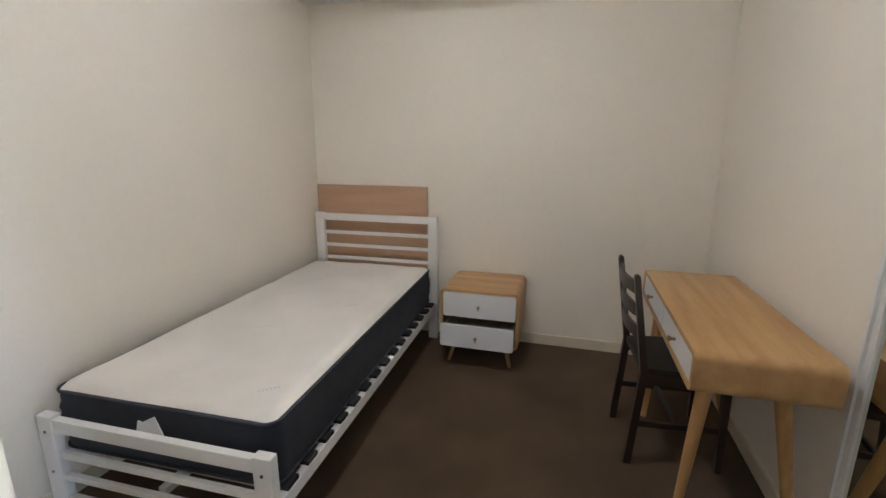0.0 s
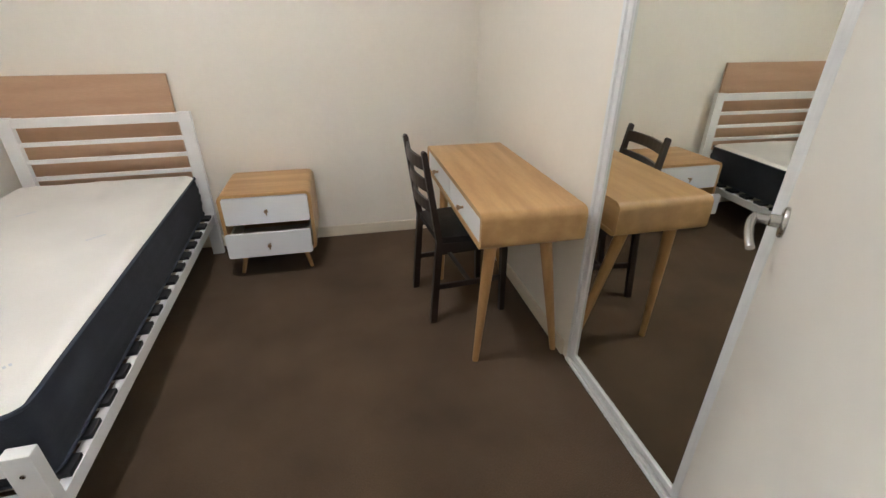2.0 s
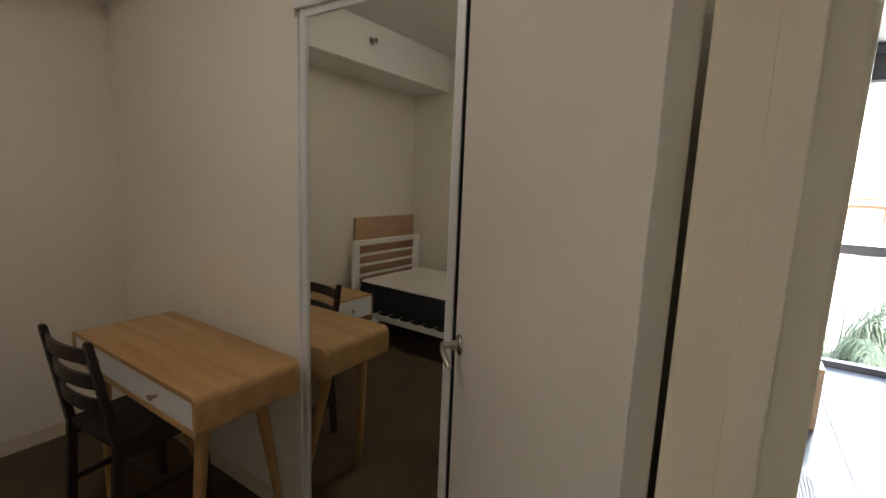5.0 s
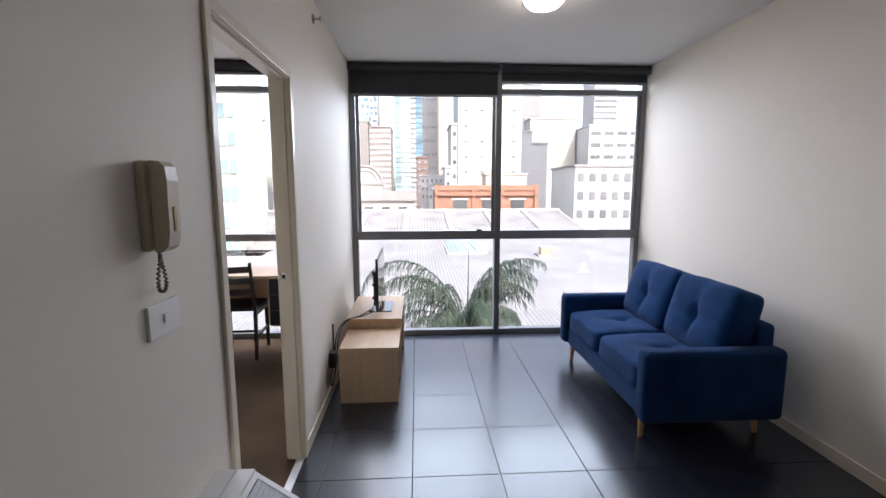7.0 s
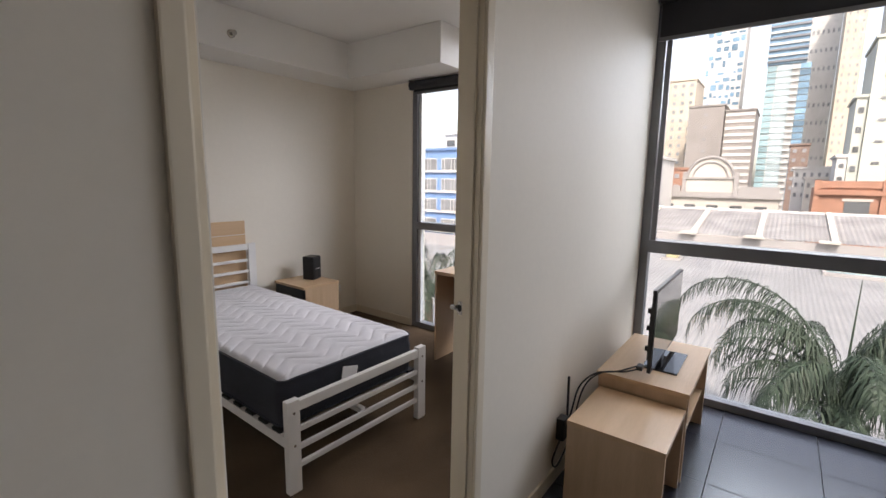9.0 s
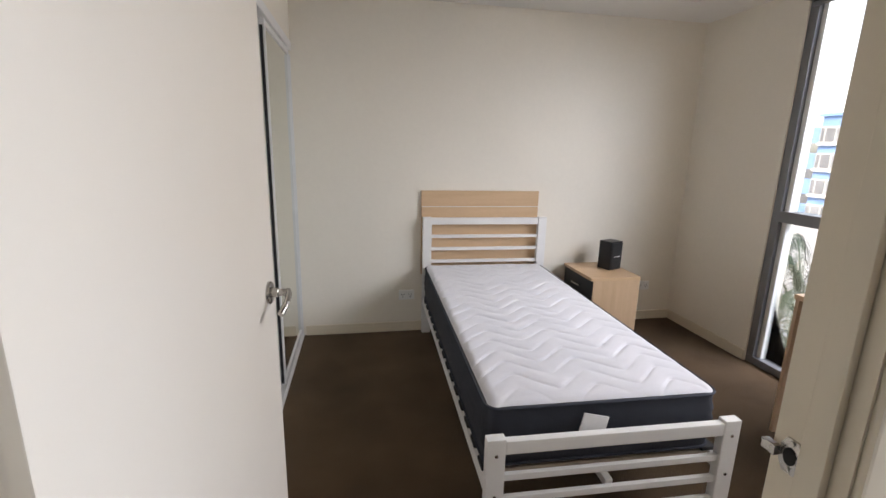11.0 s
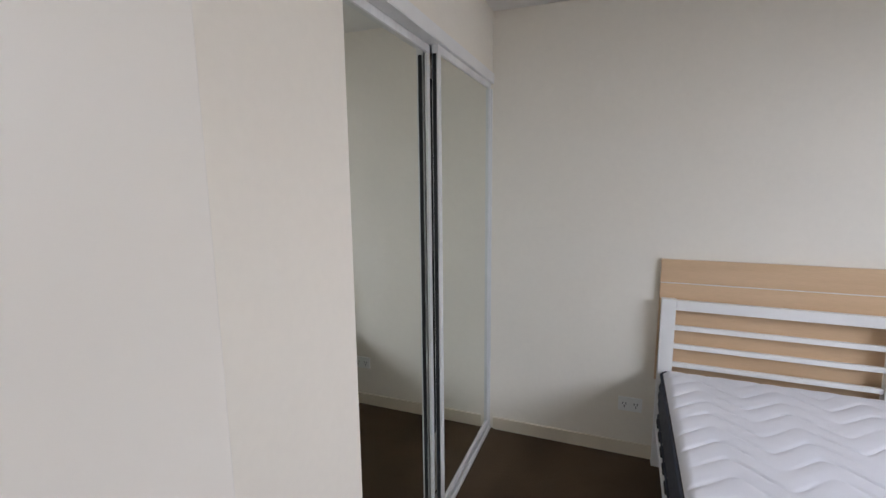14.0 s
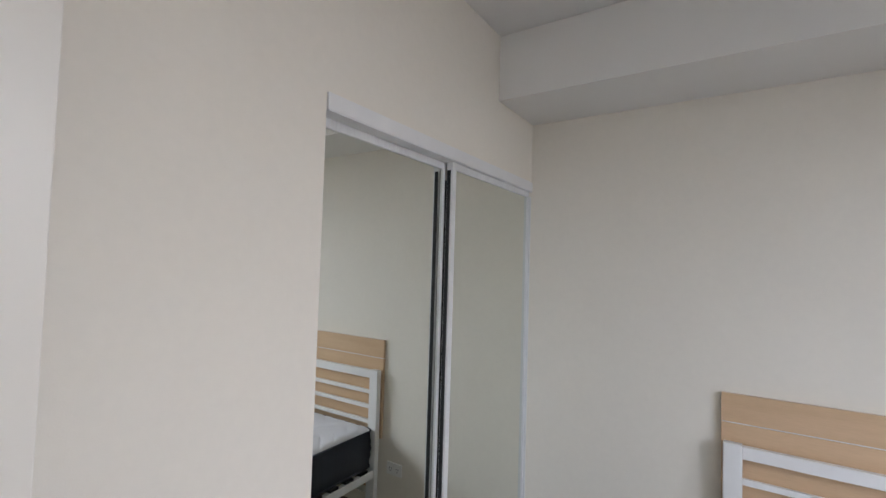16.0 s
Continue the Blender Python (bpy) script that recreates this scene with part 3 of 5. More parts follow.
def mattress(m, quilt, label):
    """A single mattress, x -0.46 to 0.46, y 0 to 1.88, base at z 0."""
    ob = thing("mattress", m, label, "mattress", "mattresses")
    w, L, h, r = 0.445, 1.87, 0.245, 0.055
    ring = []
    for cx, cy, a0 in ((w - r, L - r, 0), (-w + r, L - r, 90), (-w + r, r, 180), (w - r, r, 270)):
        ring += [(cx + r * math.cos(radians(a0 + k * 18)), cy + r * math.sin(radians(a0 + k * 18))) for k in range(6)]
    bm, loops = bmesh.new(), []
    rows = 10
    for k in range(rows + 1):
        t = k / rows
        bulge = 0.010 * math.sin(math.pi * t) + 0.0025 * math.sin(t * 9 * math.pi)
        loops.append([bm.verts.new((x * (1 + bulge / w), L / 2 + (y - L / 2) * (1 + bulge / (L / 2)), 0.012 + t * (h - 0.022))) for x, y in ring])
    for a_, b_ in zip(loops, loops[1:]):
        for i in range(len(ring)):
            bm.faces.new((a_[i], a_[(i + 1) % len(ring)], b_[(i + 1) % len(ring)], b_[i]))
    bm.faces.new(loops[0][::-1]), bm.faces.new(loops[-1])
    part("side_panel", bm, NAVY_SIDE, ob, "dark charcoal quilted side", True)
    for z in (h - 0.012, 0.014):
        part("piping", tube([(x * 1.012, L / 2 + (y - L / 2) * 1.006, z) for x, y in ring + ring[:1]], 0.0052, 6, 1), PIPING, ob, "", True)
    # soft top: rounded rim, relief of the stitching
    nx, ny = (150, 310) if quilt else (46, 94)
    bm = bmesh.new()
    grid = []
    for j in range(ny + 1):
        row = []
        for i in range(nx + 1):
            u, v = i / nx * 2 - 1, j / ny * 2 - 1
            x, y = u * (w - 0.004), L / 2 + v * (L / 2 - 0.004)
            ex, ey = (w - abs(x)), (L / 2 - abs(y - L / 2))
            rr = 0.05
            if ex < rr and ey < rr:
                d = max(0.0, rr - math.hypot(rr - ex, rr - ey))
            else:
                d = min(ex, ey)
            if ex < rr and ey < rr and math.hypot(rr - ex, rr - ey) > rr:
                k = rr / math.hypot(rr - ex, rr - ey)
                x = math.copysign(w - rr + (rr - ex) * k, x)
                y = L / 2 + math.copysign(L / 2 - rr + (rr - ey) * k, y - L / 2)
            edge = 1 - (1 - min(1, d / 0.045)) ** 2.2
            z = h - 0.012 + 0.022 * edge
            if quilt:
                # zig-zag stitching across the bed, rows about 0.11 m apart
                p = (x + w) / 0.30 + 0.06 * noise.noise(Vector((x * 2, y * 3, 9)))
                zig = math.asin(0.94 * math.cos(p * 2 * math.pi)) / math.pi + 0.5
                zz = (y + 0.15 * zig) / 0.105
                row_no = round(zz)
                g = abs(zz - row_no)
                gap = 0.5 + 0.5 * math.tanh(3.2 * (0.75 + math.sin(p * 2 * math.pi * 0.75 + row_no * 2.1)))
                z += edge * (-0.0054 * math.exp(-(g / 0.07) ** 2) * gap - 0.0012 * math.cos(g * 2 * math.pi))
                z += edge * 0.0016 * noise.noise(Vector((x * 9, y * 9, 3)))
            else:
                z += edge * (0.006 * noise.noise(Vector((x * 4, y * 3, 0))) + 0.003 * noise.noise(Vector((x * 14, y * 7, 5))))
                for sx, sy in ((0.10, 0.42), (0.22, 0.95), (0.30, 0.12)):
                    q = (x - sx) * 0.8 + (y - sy) * 0.5
                    s = (x - sx) * -0.5 + (y - sy) * 0.8
                    z += edge * 0.004 * math.exp(-(q / 0.02) ** 2 - (s / 0.09) ** 2)
            row.append(bm.verts.new((x, y, z)))
        grid.append(row)
    for j in range(ny):
        for i in range(nx):
            bm.faces.new((grid[j][i], grid[j][i + 1], grid[j + 1][i + 1], grid[j + 1][i]))
    part("top_panel", bm, QUILT if quilt else TICKING, ob, "white zig-zag quilted top" if quilt else "plain cream fabric top", True)
    if quilt:
        lb = part("care_label", box(-0.05, 0.05, -0.002, 0.002, -0.05, 0.05, 0.001), TAG, ob, "white cloth label")
        lb.matrix_basis = pose(-0.065, -0.026, 0.148, -4, 14, 0)
    else:
        lb = part("care_label", box(-0.038, 0.038, -0.002, 0.002, -0.036, 0.036, 0.001), TAG, ob, "tilted white cloth label")
        lb.matrix_basis = pose(0.0, -0.030, 0.165, -6, -28, 4)
        lb = part("care_label", box(-0.014, 0.014, -0.002, 0.002, -0.03, 0.03, 0.001), TAG, ob, "small folded white label")
        lb.matrix_basis = pose(-0.050, -0.026, 0.155, -6, 12, -6)
    if not quilt:
        for bx, by, turn in ((0.30, 0.13, 40), (-0.05, 0.62, 35), (0.22, 0.98, 40), (-0.2, 1.35, 38)):
            wm = part("woven_mark", boxes(*[(k * 0.013, k * 0.013 + 0.007, -0.006, 0.006, 0, 0.001) for k in range(6)]), PRINT, ob)
            wm.matrix_basis = pose(bx, by, h + 0.0125, 0, 0, turn)
    else:
        for bx, by in ((-0.18, 0.35), (0.16, 0.42), (-0.05, 0.75), (-0.3, 1.2), (0.2, 1.1), (-0.1, 1.55)):
            wm = part("woven_mark", boxes(*[(bx + k * 0.016, bx + k * 0.016 + 0.009, by - 0.008, by + 0.008, h + 0.0062, h + 0.0072) for k in range(7)]), PRINT, ob)
    return ob


def headboard(m, w, mat, label, line):
    ob = thing("headboard", m, label, "headboard", "headboards")
    if line:
        part("upper_board", box(0, w, 0, 0.018, 0.33, 0.84, 0.0015), mat, ob)
        part("top_board", box(0, w, 0, 0.018, 0.845, 0.96, 0.0015), mat, ob)
        part("groove", box(0.004, w - 0.004, 0.004, 0.016, 0.838, 0.847), TAG, ob, "pale joint line")
    else:
        part("board", box(0, w, 0, 0.018, 0.33, 0.99, 0.002), mat, ob)
    for x in (0.12, w - 0.16):
        part("cleat", box(x, x + 0.05, 0.004, 0.018, 0.0, 0.33), mat, ob)
    return ob


bed_frame(pose(-1.362, 0.955, 0, 0, 0, 1.7), "white tubular steel single bed frame with slatted base", 0.935)
mattress(pose(-0.905, 1.035, 0.292, 0, 0, 2.3), False, "single mattress with plain cream top and dark sides")
headboard(pose(-1.462, B1N - 0.035, 0.105), 0.875, BEECH, "plain beech laminate headboard leaning on the wall", False)
bed_frame(pose(2.868, 0.94, 0, 0, 0, -1.3), "white tubular steel single bed frame with slatted base")
mattress(pose(3.335, 1.01, 0.292, 0, 0, -1.3), True, "single mattress with white quilted top and dark sides")
headboard(pose(2.905, B2N - 0.022, 0.13), 0.905, MAPLE, "pale maple laminate headboard with a groove", True)


# ---- nightstand and desk of the first bedroom ----
def rounded(x0, x1, z0, z1, r, inset=0.0):
    pts = []
    for cx, cz, a0 in ((x1 - r, z1 - r, 0), (x0 + r, z1 - r, 90), (x0 + r, z0 + r, 180), (x1 - r, z0 + r, 270)):
        rr = r - inset
        pts += [(cx + rr * math.cos(radians(a0 + k * 18)), cz + rr * math.sin(radians(a0 + k * 18))) for k in range(6)]
    return pts


def shell(x0, x1, y0, y1, z0, z1, r, t):
    """A rounded sleeve, open to the front and back."""
    bm = bmesh.new()
    o, i = rounded(x0, x1, z0, z1, r), rounded(x0, x1, z0, z1, r, t)
    ring = []
    for y in (y0, y1):
        ring.append([bm.verts.new((u, y, v)) for u, v in o])
        ring.append([bm.verts.new((u, y, v)) for u, v in i])
    k = len(o)
    for q in range(k):
        p = (q + 1) % k
        bm.faces.new((ring[0][q], ring[0][p], ring[2][p], ring[2][q]))
        bm.faces.new((ring[1][p], ring[1][q], ring[3][q], ring[3][p]))
        bm.faces.new((ring[0][p], ring[0][q], ring[1][q], ring[1][p]))
        bm.faces.new((ring[2][q], ring[2][p], ring[3][p], ring[3][q]))
    return bm


def knob(parent, x, y, z, way):
    k = part("knob", lathe([(0.006, 0), (0.005, 0.012), (0.010, 0.018), (0.011, 0.024), (0.007, 0.028)], 16), BRASS, parent, "small bronze knob", True)
    k.matrix_basis = Matrix.Translation((x, y, z)) @ (Vector(way).to_track_quat("Z", "Y").to_matrix().to_4x4())
    part("stem_drop", box(-0.003, 0.003, -0.024, -0.006, 0.016, 0.022) if way[1] else box(-0.024, -0.006, -0.003, 0.003, 0.016, 0.022), BRASS, k)


def nightstand(m, w=0.50, d=0.43, h=0.505):
    ob = thing("nightstand", m, "oak nightstand with two white drawers, lower one ajar", "nightstand")
    z0 = 0.135
    part("case", shell(0, w, 0, d, z0, h, 0.035, 0.018), OAK_X, ob, "", True)
    part("back_panel", box(0.02, w - 0.02, d - 0.012, d - 0.004, z0 + 0.02, h - 0.02), OAK_X, ob)
    mid = (z0 + h) / 2
    for za, zb, out in ((mid + 0.006, h - 0.022, 0.0), (z0 + 0.020, mid - 0.020, 0.075)):
        dr = part("drawer", prism(rounded(0.021, w - 0.021, za, zb, 0.012), -0.004 - out, 0.012 - out), WHITE_GLOSS, ob, "white lacquered drawer front")
        part("drawer_box", boxes((0.03, 0.042, 0.012 - out, d - 0.05 - out, za + 0.01, zb - 0.03), (w - 0.042, w - 0.03, 0.012 - out, d - 0.05 - out, za + 0.01, zb - 0.03), (0.042, w - 0.042, 0.012 - out, d - 0.05 - out, za + 0.01, za + 0.018)), SLAT, dr)
        knob(dr, w / 2, -0.004 - out, (za + zb) / 2, (0, -1, 0))
    # shelf blackened so that the gap above the open drawer looks shaded
    part("shelf", box(0.018, w - 0.018, 0.02, d - 0.012, mid - 0.004, mid + 0.004), RECESS_SHADE, ob)
    for sx, x in ((-1, 0.085), (1, w - 0.085)):
        for sy, y in ((-1, 0.07), (1, d - 0.07)):
            part("leg", rod((x + sx * 0.035, y + sy * 0.035, 0), (x, y, z0 + 0.004), 0.010, 0.017), OAK_LEG, ob, "tapered oak leg", True)
    return ob


nightstand(pose(-0.365, 2.60, 0))


def desk(m):
    """x 0 to 0.43 away from the sitter, y 0 to 1.03; drawers open to -x."""
    ob = thing("desk", m, "oak writing desk with white drawers and splayed legs", "desk")
    D, L, z0, h = 0.402, 1.015, 0.622, 0.762
    bm = shell(0, L, 0, D, z0, h, 0.030, 0.020)
    bmesh.ops.transform(bm, matrix=Matrix(((0, 1, 0, 0), (1, 0, 0, 0), (0, 0, 1, 0), (0, 0, 0, 1))), verts=bm.verts)
    part("case", bm, OAK, ob, "", True)
    part("back_panel", box(D - 0.012, D - 0.004, 0.02, L - 0.02, z0 + 0.015, h - 0.015), OAK, ob)
    for ya, yb in ((0.026, L / 2 - 0.004), (L / 2 + 0.004, L - 0.026)):
        dr = part("drawer", box(0.004, 0.02, ya, yb, z0 + 0.021, h - 0.021, 0.003), WHITE_GLOSS, ob, "white lacquered drawer front")
        knob(dr, 0.004, (ya + yb) / 2, (z0 + h) / 2, (-1, 0, 0))
    for x, fx in ((0.075, 0.045), (0.290, 0.418)):
        for y, fy in ((0.10, 0.145 - 0.03), (L - 0.10, L - 0.11)):
            part("leg", rod((fx, y + (0.045 if y < 0.5 else -0.045) * 1.0, 0), (x, y, z0 + 0.012), 0.014, 0.026, 16), OAK_LEG, ob, "tapered round oak leg", True)
    return ob


desk(pose(0.788, 1.443, 0))


def ladder_chair(m, label, seat_mat):
    """Ladder-back chair facing +x: x 0 (back) to 0.42, y -0.2 to 0.2."""
    ob = thing("dining_chair", m, label, "chair", "wooden chairs")
    for s in (-1, 1):
        y = s * 0.185
        part("back_leg", beam((0.0, y, 0), (0.035, y, 0.44), 0.034, 0.028), DARKWOOD, ob)
        part("back_post", beam((0.035, y, 0.44), (-0.035, y * 0.97, 0.86), 0.032, 0.028, 0.026, 0.024), DARKWOOD, ob)
        part("post_cap", rod((-0.035, y * 0.97 - 0.012, 0.859), (-0.035, y * 0.97 + 0.012, 0.859), 0.013), DARKWOOD, ob)
        part("front_leg", beam((0.405, y * 0.98, 0), (0.395, y * 0.98, 0.43), 0.028, 0.028, 0.034, 0.034), DARKWOOD, ob)
        part("side_stretcher", box(0.03, 0.39, y * 0.98 - 0.008, y * 0.98 + 0.008, 0.185, 0.212, 0.003), DARKWOOD, ob)
        part("seat_rail", box(0.045, 0.385, y * 0.98 - 0.009, y * 0.98 + 0.009, 0.385, 0.432, 0.003), DARKWOOD, ob)
    part("front_rail", box(0.385, 0.403, -0.17, 0.17, 0.385, 0.432, 0.003), DARKWOOD, ob)
    part("cross_stretcher", box(0.20, 0.218, -0.175, 0.175, 0.19, 0.21, 0.003), DARKWOOD, ob)
    for z in (0.81, 0.71, 0.61):
        x = 0.035 - 0.07 * (z - 0.44) / 0.435
        bm = bmesh.new()
        rings = []
        for k in range(9):
            y = -0.172 + 0.344 * k / 8
            bow = -0.028 * (1 - (y / 0.172) ** 2)
            rings.append([bm.verts.new((x + bow + dx, y, z + dz)) for dx, dz in ((-0.007, -0.026), (0.007, -0.026), (0.005, 0.028), (-0.009, 0.028))])
        for a_, b_ in zip(rings, rings[1:]):
            for i in range(4):
                bm.faces.new((a_[i], a_[(i + 1) % 4], b_[(i + 1) % 4], b_[i]))
        bm.faces.new(rings[0]), bm.faces.new(rings[-1][::-1])
        part("back_slat", bm, DARKWOOD, ob)
    part("seat", prism([(0.03, -0.185), (0.415, -0.205), (0.425, -0.19), (0.425, 0.19), (0.415, 0.205), (0.03, 0.185)], 0.432, 0.462, "z"), seat_mat, ob, "dark padded seat")
    return ob


CHAIR_SIZE = Matrix.Diagonal((0.92, 0.95, 1.0, 1.0))
ladder_chair(pose(0.69, 2.085, 0, 0, 0, 5) @ CHAIR_SIZE, "espresso-stained ladder-back chair pushed under the oak desk", BLACK_SEAT)
ladder_chair(pose(4.505, 0.995, 0, 0, 0, 2) @ CHAIR_SIZE, "espresso-stained ladder-back chair at the maple desk", BLACK_SEAT)


# ---- second bedroom ----
def bedside(m):
    ob = thing("bedside_cabinet", m, "maple laminate bedside cabinet with black drawer fronts", "bedside cabinet")
    w, d, h = 0.385, 0.44, 0.525
    part("top", box(0, w, 0, d, h - 0.022, h, 0.0015), MAPLE, ob)
    part("side_panel", box(0.02, w - 0.003, 0.003, 0.019, 0, h - 0.022, 0.001), MAPLE_V, ob)
    part("side_panel", box(0.02, w - 0.003, d - 0.019, d - 0.003, 0, h - 0.022, 0.001), MAPLE_V, ob)
    part("back_panel", box(w - 0.018, w - 0.004, 0.019, d - 0.019, 0.02, h - 0.022), MAPLE_V, ob)
    part("plinth", box(0.05, 0.064, 0.019, d - 0.019, 0, 0.05), BLACK, ob)
    for za, zb in ((0.055, 0.275), (0.28, 0.498)):
        dr = part("drawer", box(0.008, 0.024, 0.006, d - 0.006, za, zb, 0.002), BLACK, ob, "black drawer front")
        part("drawer_pull", tube([(0.008, d / 2 - 0.05, zb - 0.07), (-0.014, d / 2 - 0.045, zb - 0.07), (-0.014, d / 2 + 0.045, zb - 0.07), (0.008, d / 2 + 0.05, zb - 0.07)], 0.004, 6, 3), STEEL, dr)
    return ob


bedside(pose(4.055, 2.475, 0))


def loudspeaker(m):
    ob = thing("loudspeaker", m, "small black bookshelf loudspeaker on the bedside cabinet", "speaker")
    part("cabinet", box(-0.065, 0.065, -0.055, 0.055, 0, 0.215, 0.008), BLACK, ob)
    part("grille", box(-0.057, 0.057, -0.061, -0.056, 0.012, 0.203, 0.002), RUBBER, ob)
    part("maker_mark", boxes(*[(-0.028 + k * 0.009, -0.022 + k * 0.009, -0.0620, -0.0612, 0.098, 0.104) for k in range(7)]), TAG, ob, "row of small pale marks")
    return ob


loudspeaker(pose(4.335, 2.735, 0.525, 0, 0, 22))


def maple_desk(m):
    """x 0 (sitter's edge) to 0.50, y 0 to 1.10, drawers at the low-y end."""
    ob = thing("desk", m, "maple laminate desk with black drawers below the window", "desk")
    part("top", box(0, 0.50, 0, 1.10, 0.72, 0.745, 0.0015), MAPLE, ob)
    part("end_panel", box(0.01, 0.49, 1.08, 1.098, 0, 0.72, 0.001), MAPLE_V, ob)
    part("end_panel", box(0.01, 0.49, 0.002, 0.02, 0, 0.72, 0.001), MAPLE_V, ob)
    part("modesty_panel", box(0.44, 0.456, 0.02, 1.08, 0.38, 0.72), MAPLE_V, ob)
    part("divider", box(0.02, 0.44, 0.37, 0.386, 0.30, 0.72), MAPLE_V, ob)
    part("pedestal_base", box(0.02, 0.44, 0.02, 0.37, 0.285, 0.30), MAPLE_V, ob)
    for za, zb in ((0.30, 0.43), (0.435, 0.57), (0.575, 0.715)):
        dr = part("drawer", box(0.004, 0.02, 0.022, 0.368, za, zb, 0.002), BLACK, ob, "black drawer front")
        part("drawer_pull", box(-0.006, 0.004, 0.15, 0.24, zb - 0.055, zb - 0.045, 0.002), STEEL, dr)
    return ob


maple_desk(pose(4.535, 0.325, 0))


# ---- living room ----
def cushion(hx, hy, hz, tuft, puff=0.03):
    """A stuffed box cushion with one buttoned tuft on top, centre at the origin; z is its face."""
    bm = bmesh.new()
    bmesh.ops.create_cube(bm, size=2.0)
    bmesh.ops.subdivide_edges(bm, edges=bm.edges[:], cuts=15, use_grid_fill=True)
    for v in bm.verts:
        x, y, z = v.co
        e = 9.0
        k = (abs(x) ** e + abs(y) ** e + abs(z) ** e) ** (1 / e)
        x, y, z = x / k, y / k, z / k
        px, py = (1 - x * x), (1 - y * y)
        dz = puff * (max(0, px) * max(0, py)) ** 0.5
        co = Vector((x * hx, y * hy, z * (hz + dz)))
        if z > 0.2:
            for tx, ty in tuft:
                r = math.hypot(co.x - tx, co.y - ty)
                co.z -= 0.045 * math.exp(-(r / 0.04) ** 2) + 0.022 * math.exp(-(r / 0.12) ** 2)
                a_ = math.atan2(co.y - ty, co.x - tx)
                co.z -= 0.017 * max(0, math.cos(4 * a_)) ** 3 * math.exp(-((r - 0.08) / 0.09) ** 2)
        co += 0.007 * Vector((noise.noise(co * 9), noise.noise(co * 9 + Vector((7, 0, 0))), noise.noise(co * 7 + Vector((0, 5, 0)))))
        v.co = co
    return bm


def sofa(m):
    """Two-seater facing +y: x -0.755 to 0.755, y 0 (back) to 0.86."""
    ob = thing("sofa", m, "two-seat royal blue fabric sofa with buttoned cushions", "sofa")
    part("base", box(-0.63, 0.63, 0.06, 0.83, 0.145, 0.285, 0.02), SOFA, ob)
    part("back_frame", soft_box(-0.66, 0.66, 0.035, 0.15, 0.145, 0.70, 0.035), SOFA, ob, "", True)
    for s in (-1, 1):
        arm = part("arm", soft_box(s * 0.755 if s < 0 else 0.635, -0.635 if s < 0 else 0.755, 0.02, 0.87, 0.145, 0.575, 0.038), SOFA, ob, "", True)
        part("seam", tube([(s * 0.752, 0.842, 0.17), (s * 0.752, 0.842, 0.55), (s * 0.74, 0.842, 0.569), (s * 0.65, 0.842, 0.569)], 0.003, 5, 3), SOFA_DARK, arm)
        c = part("seat_cushion", cushion(0.312, 0.335, 0.078, [(0.0, 0.02)], 0.035), SOFA, ob, "buttoned seat cushion", True)
        c.matrix_basis = pose(s * 0.315, 0.51, 0.362)
        part("button", lathe([(0.014, 0), (0.012, 0.006), (0.006, 0.009)], 12), SOFA_DARK, c, "", True).matrix_basis = pose(0, 0.02, 0.045)
        b = part("back_cushion", cushion(0.312, 0.235, 0.085, [(0.0, 0.02)], 0.05), SOFA, ob, "buttoned back cushion", True)
        b.matrix_basis = Matrix.Translation((s * 0.317, 0.225, 0.655)) @ Euler((radians(-74), 0, 0)).to_matrix().to_4x4()
        part("button", lathe([(0.014, 0), (0.012, 0.006), (0.006, 0.009)], 12), SOFA_DARK, b, "", True).matrix_basis = pose(0, 0.02, 0.066)
        for y, o in ((0.79, 0.012), (0.09, -0.012)):
            part("leg", rod((s * 0.60 + s * 0.01, y + o, 0), (s * 0.60, y, 0.146), 0.013, 0.024, 16), OAK_LEG, ob, "tapered oak leg", True)
    return ob


sofa(pose(3.715, -2.745, 0))


def side_cube(m):
    ob = thing("nesting_table", m, "low maple laminate nesting table beside the TV bench", "side table")
    w, d, h = 0.44, 0.41, 0.40
    part("top", box(0, w, 0, d, h - 0.022, h, 0.0015), MAPLE, ob)
    part("end_panel", box(0.002, 0.02, 0.002, d - 0.002, 0, h - 0.022, 0.001), MAPLE_V, ob)
    part("end_panel", box(w - 0.02, w - 0.002, 0.002, d - 0.002, 0, h - 0.022, 0.001), MAPLE_V, ob)
    part("back_panel", box(0.02, w - 0.02, d - 0.03, d - 0.014, 0.05, h - 0.022), MAPLE_V, ob)
    return ob


def tv_bench(m):
    ob = thing("tv_bench", m, "maple laminate television bench with an open shelf", "tv bench")
    w, d, h = 0.76, 0.44, 0.475
    part("top", box(0, w, 0, d, h - 0.024, h, 0.0015), MAPLE, ob)
    part("apron", box(0.006, 0.022, 0.01, d - 0.01, h - 0.075, h - 0.024), MAPLE_V, ob)
    for x in (0.03, w - 0.05):
        part("end_panel", box(x, x + 0.02, 0.006, d - 0.006, 0, h - 0.024, 0.001), MAPLE_V, ob)
    part("shelf", box(0.05, w - 0.05, 0.02, d - 0.02, 0.21, 0.228, 0.001), MAPLE, ob)
    part("back_panel", box(0.05, w - 0.05, d - 0.03, d - 0.016, 0.02, h - 0.024), MAPLE_V, ob)
    return ob


side_cube(pose(3.635, -0.467, 0))
tv_bench(pose(4.085, -0.475, 0))


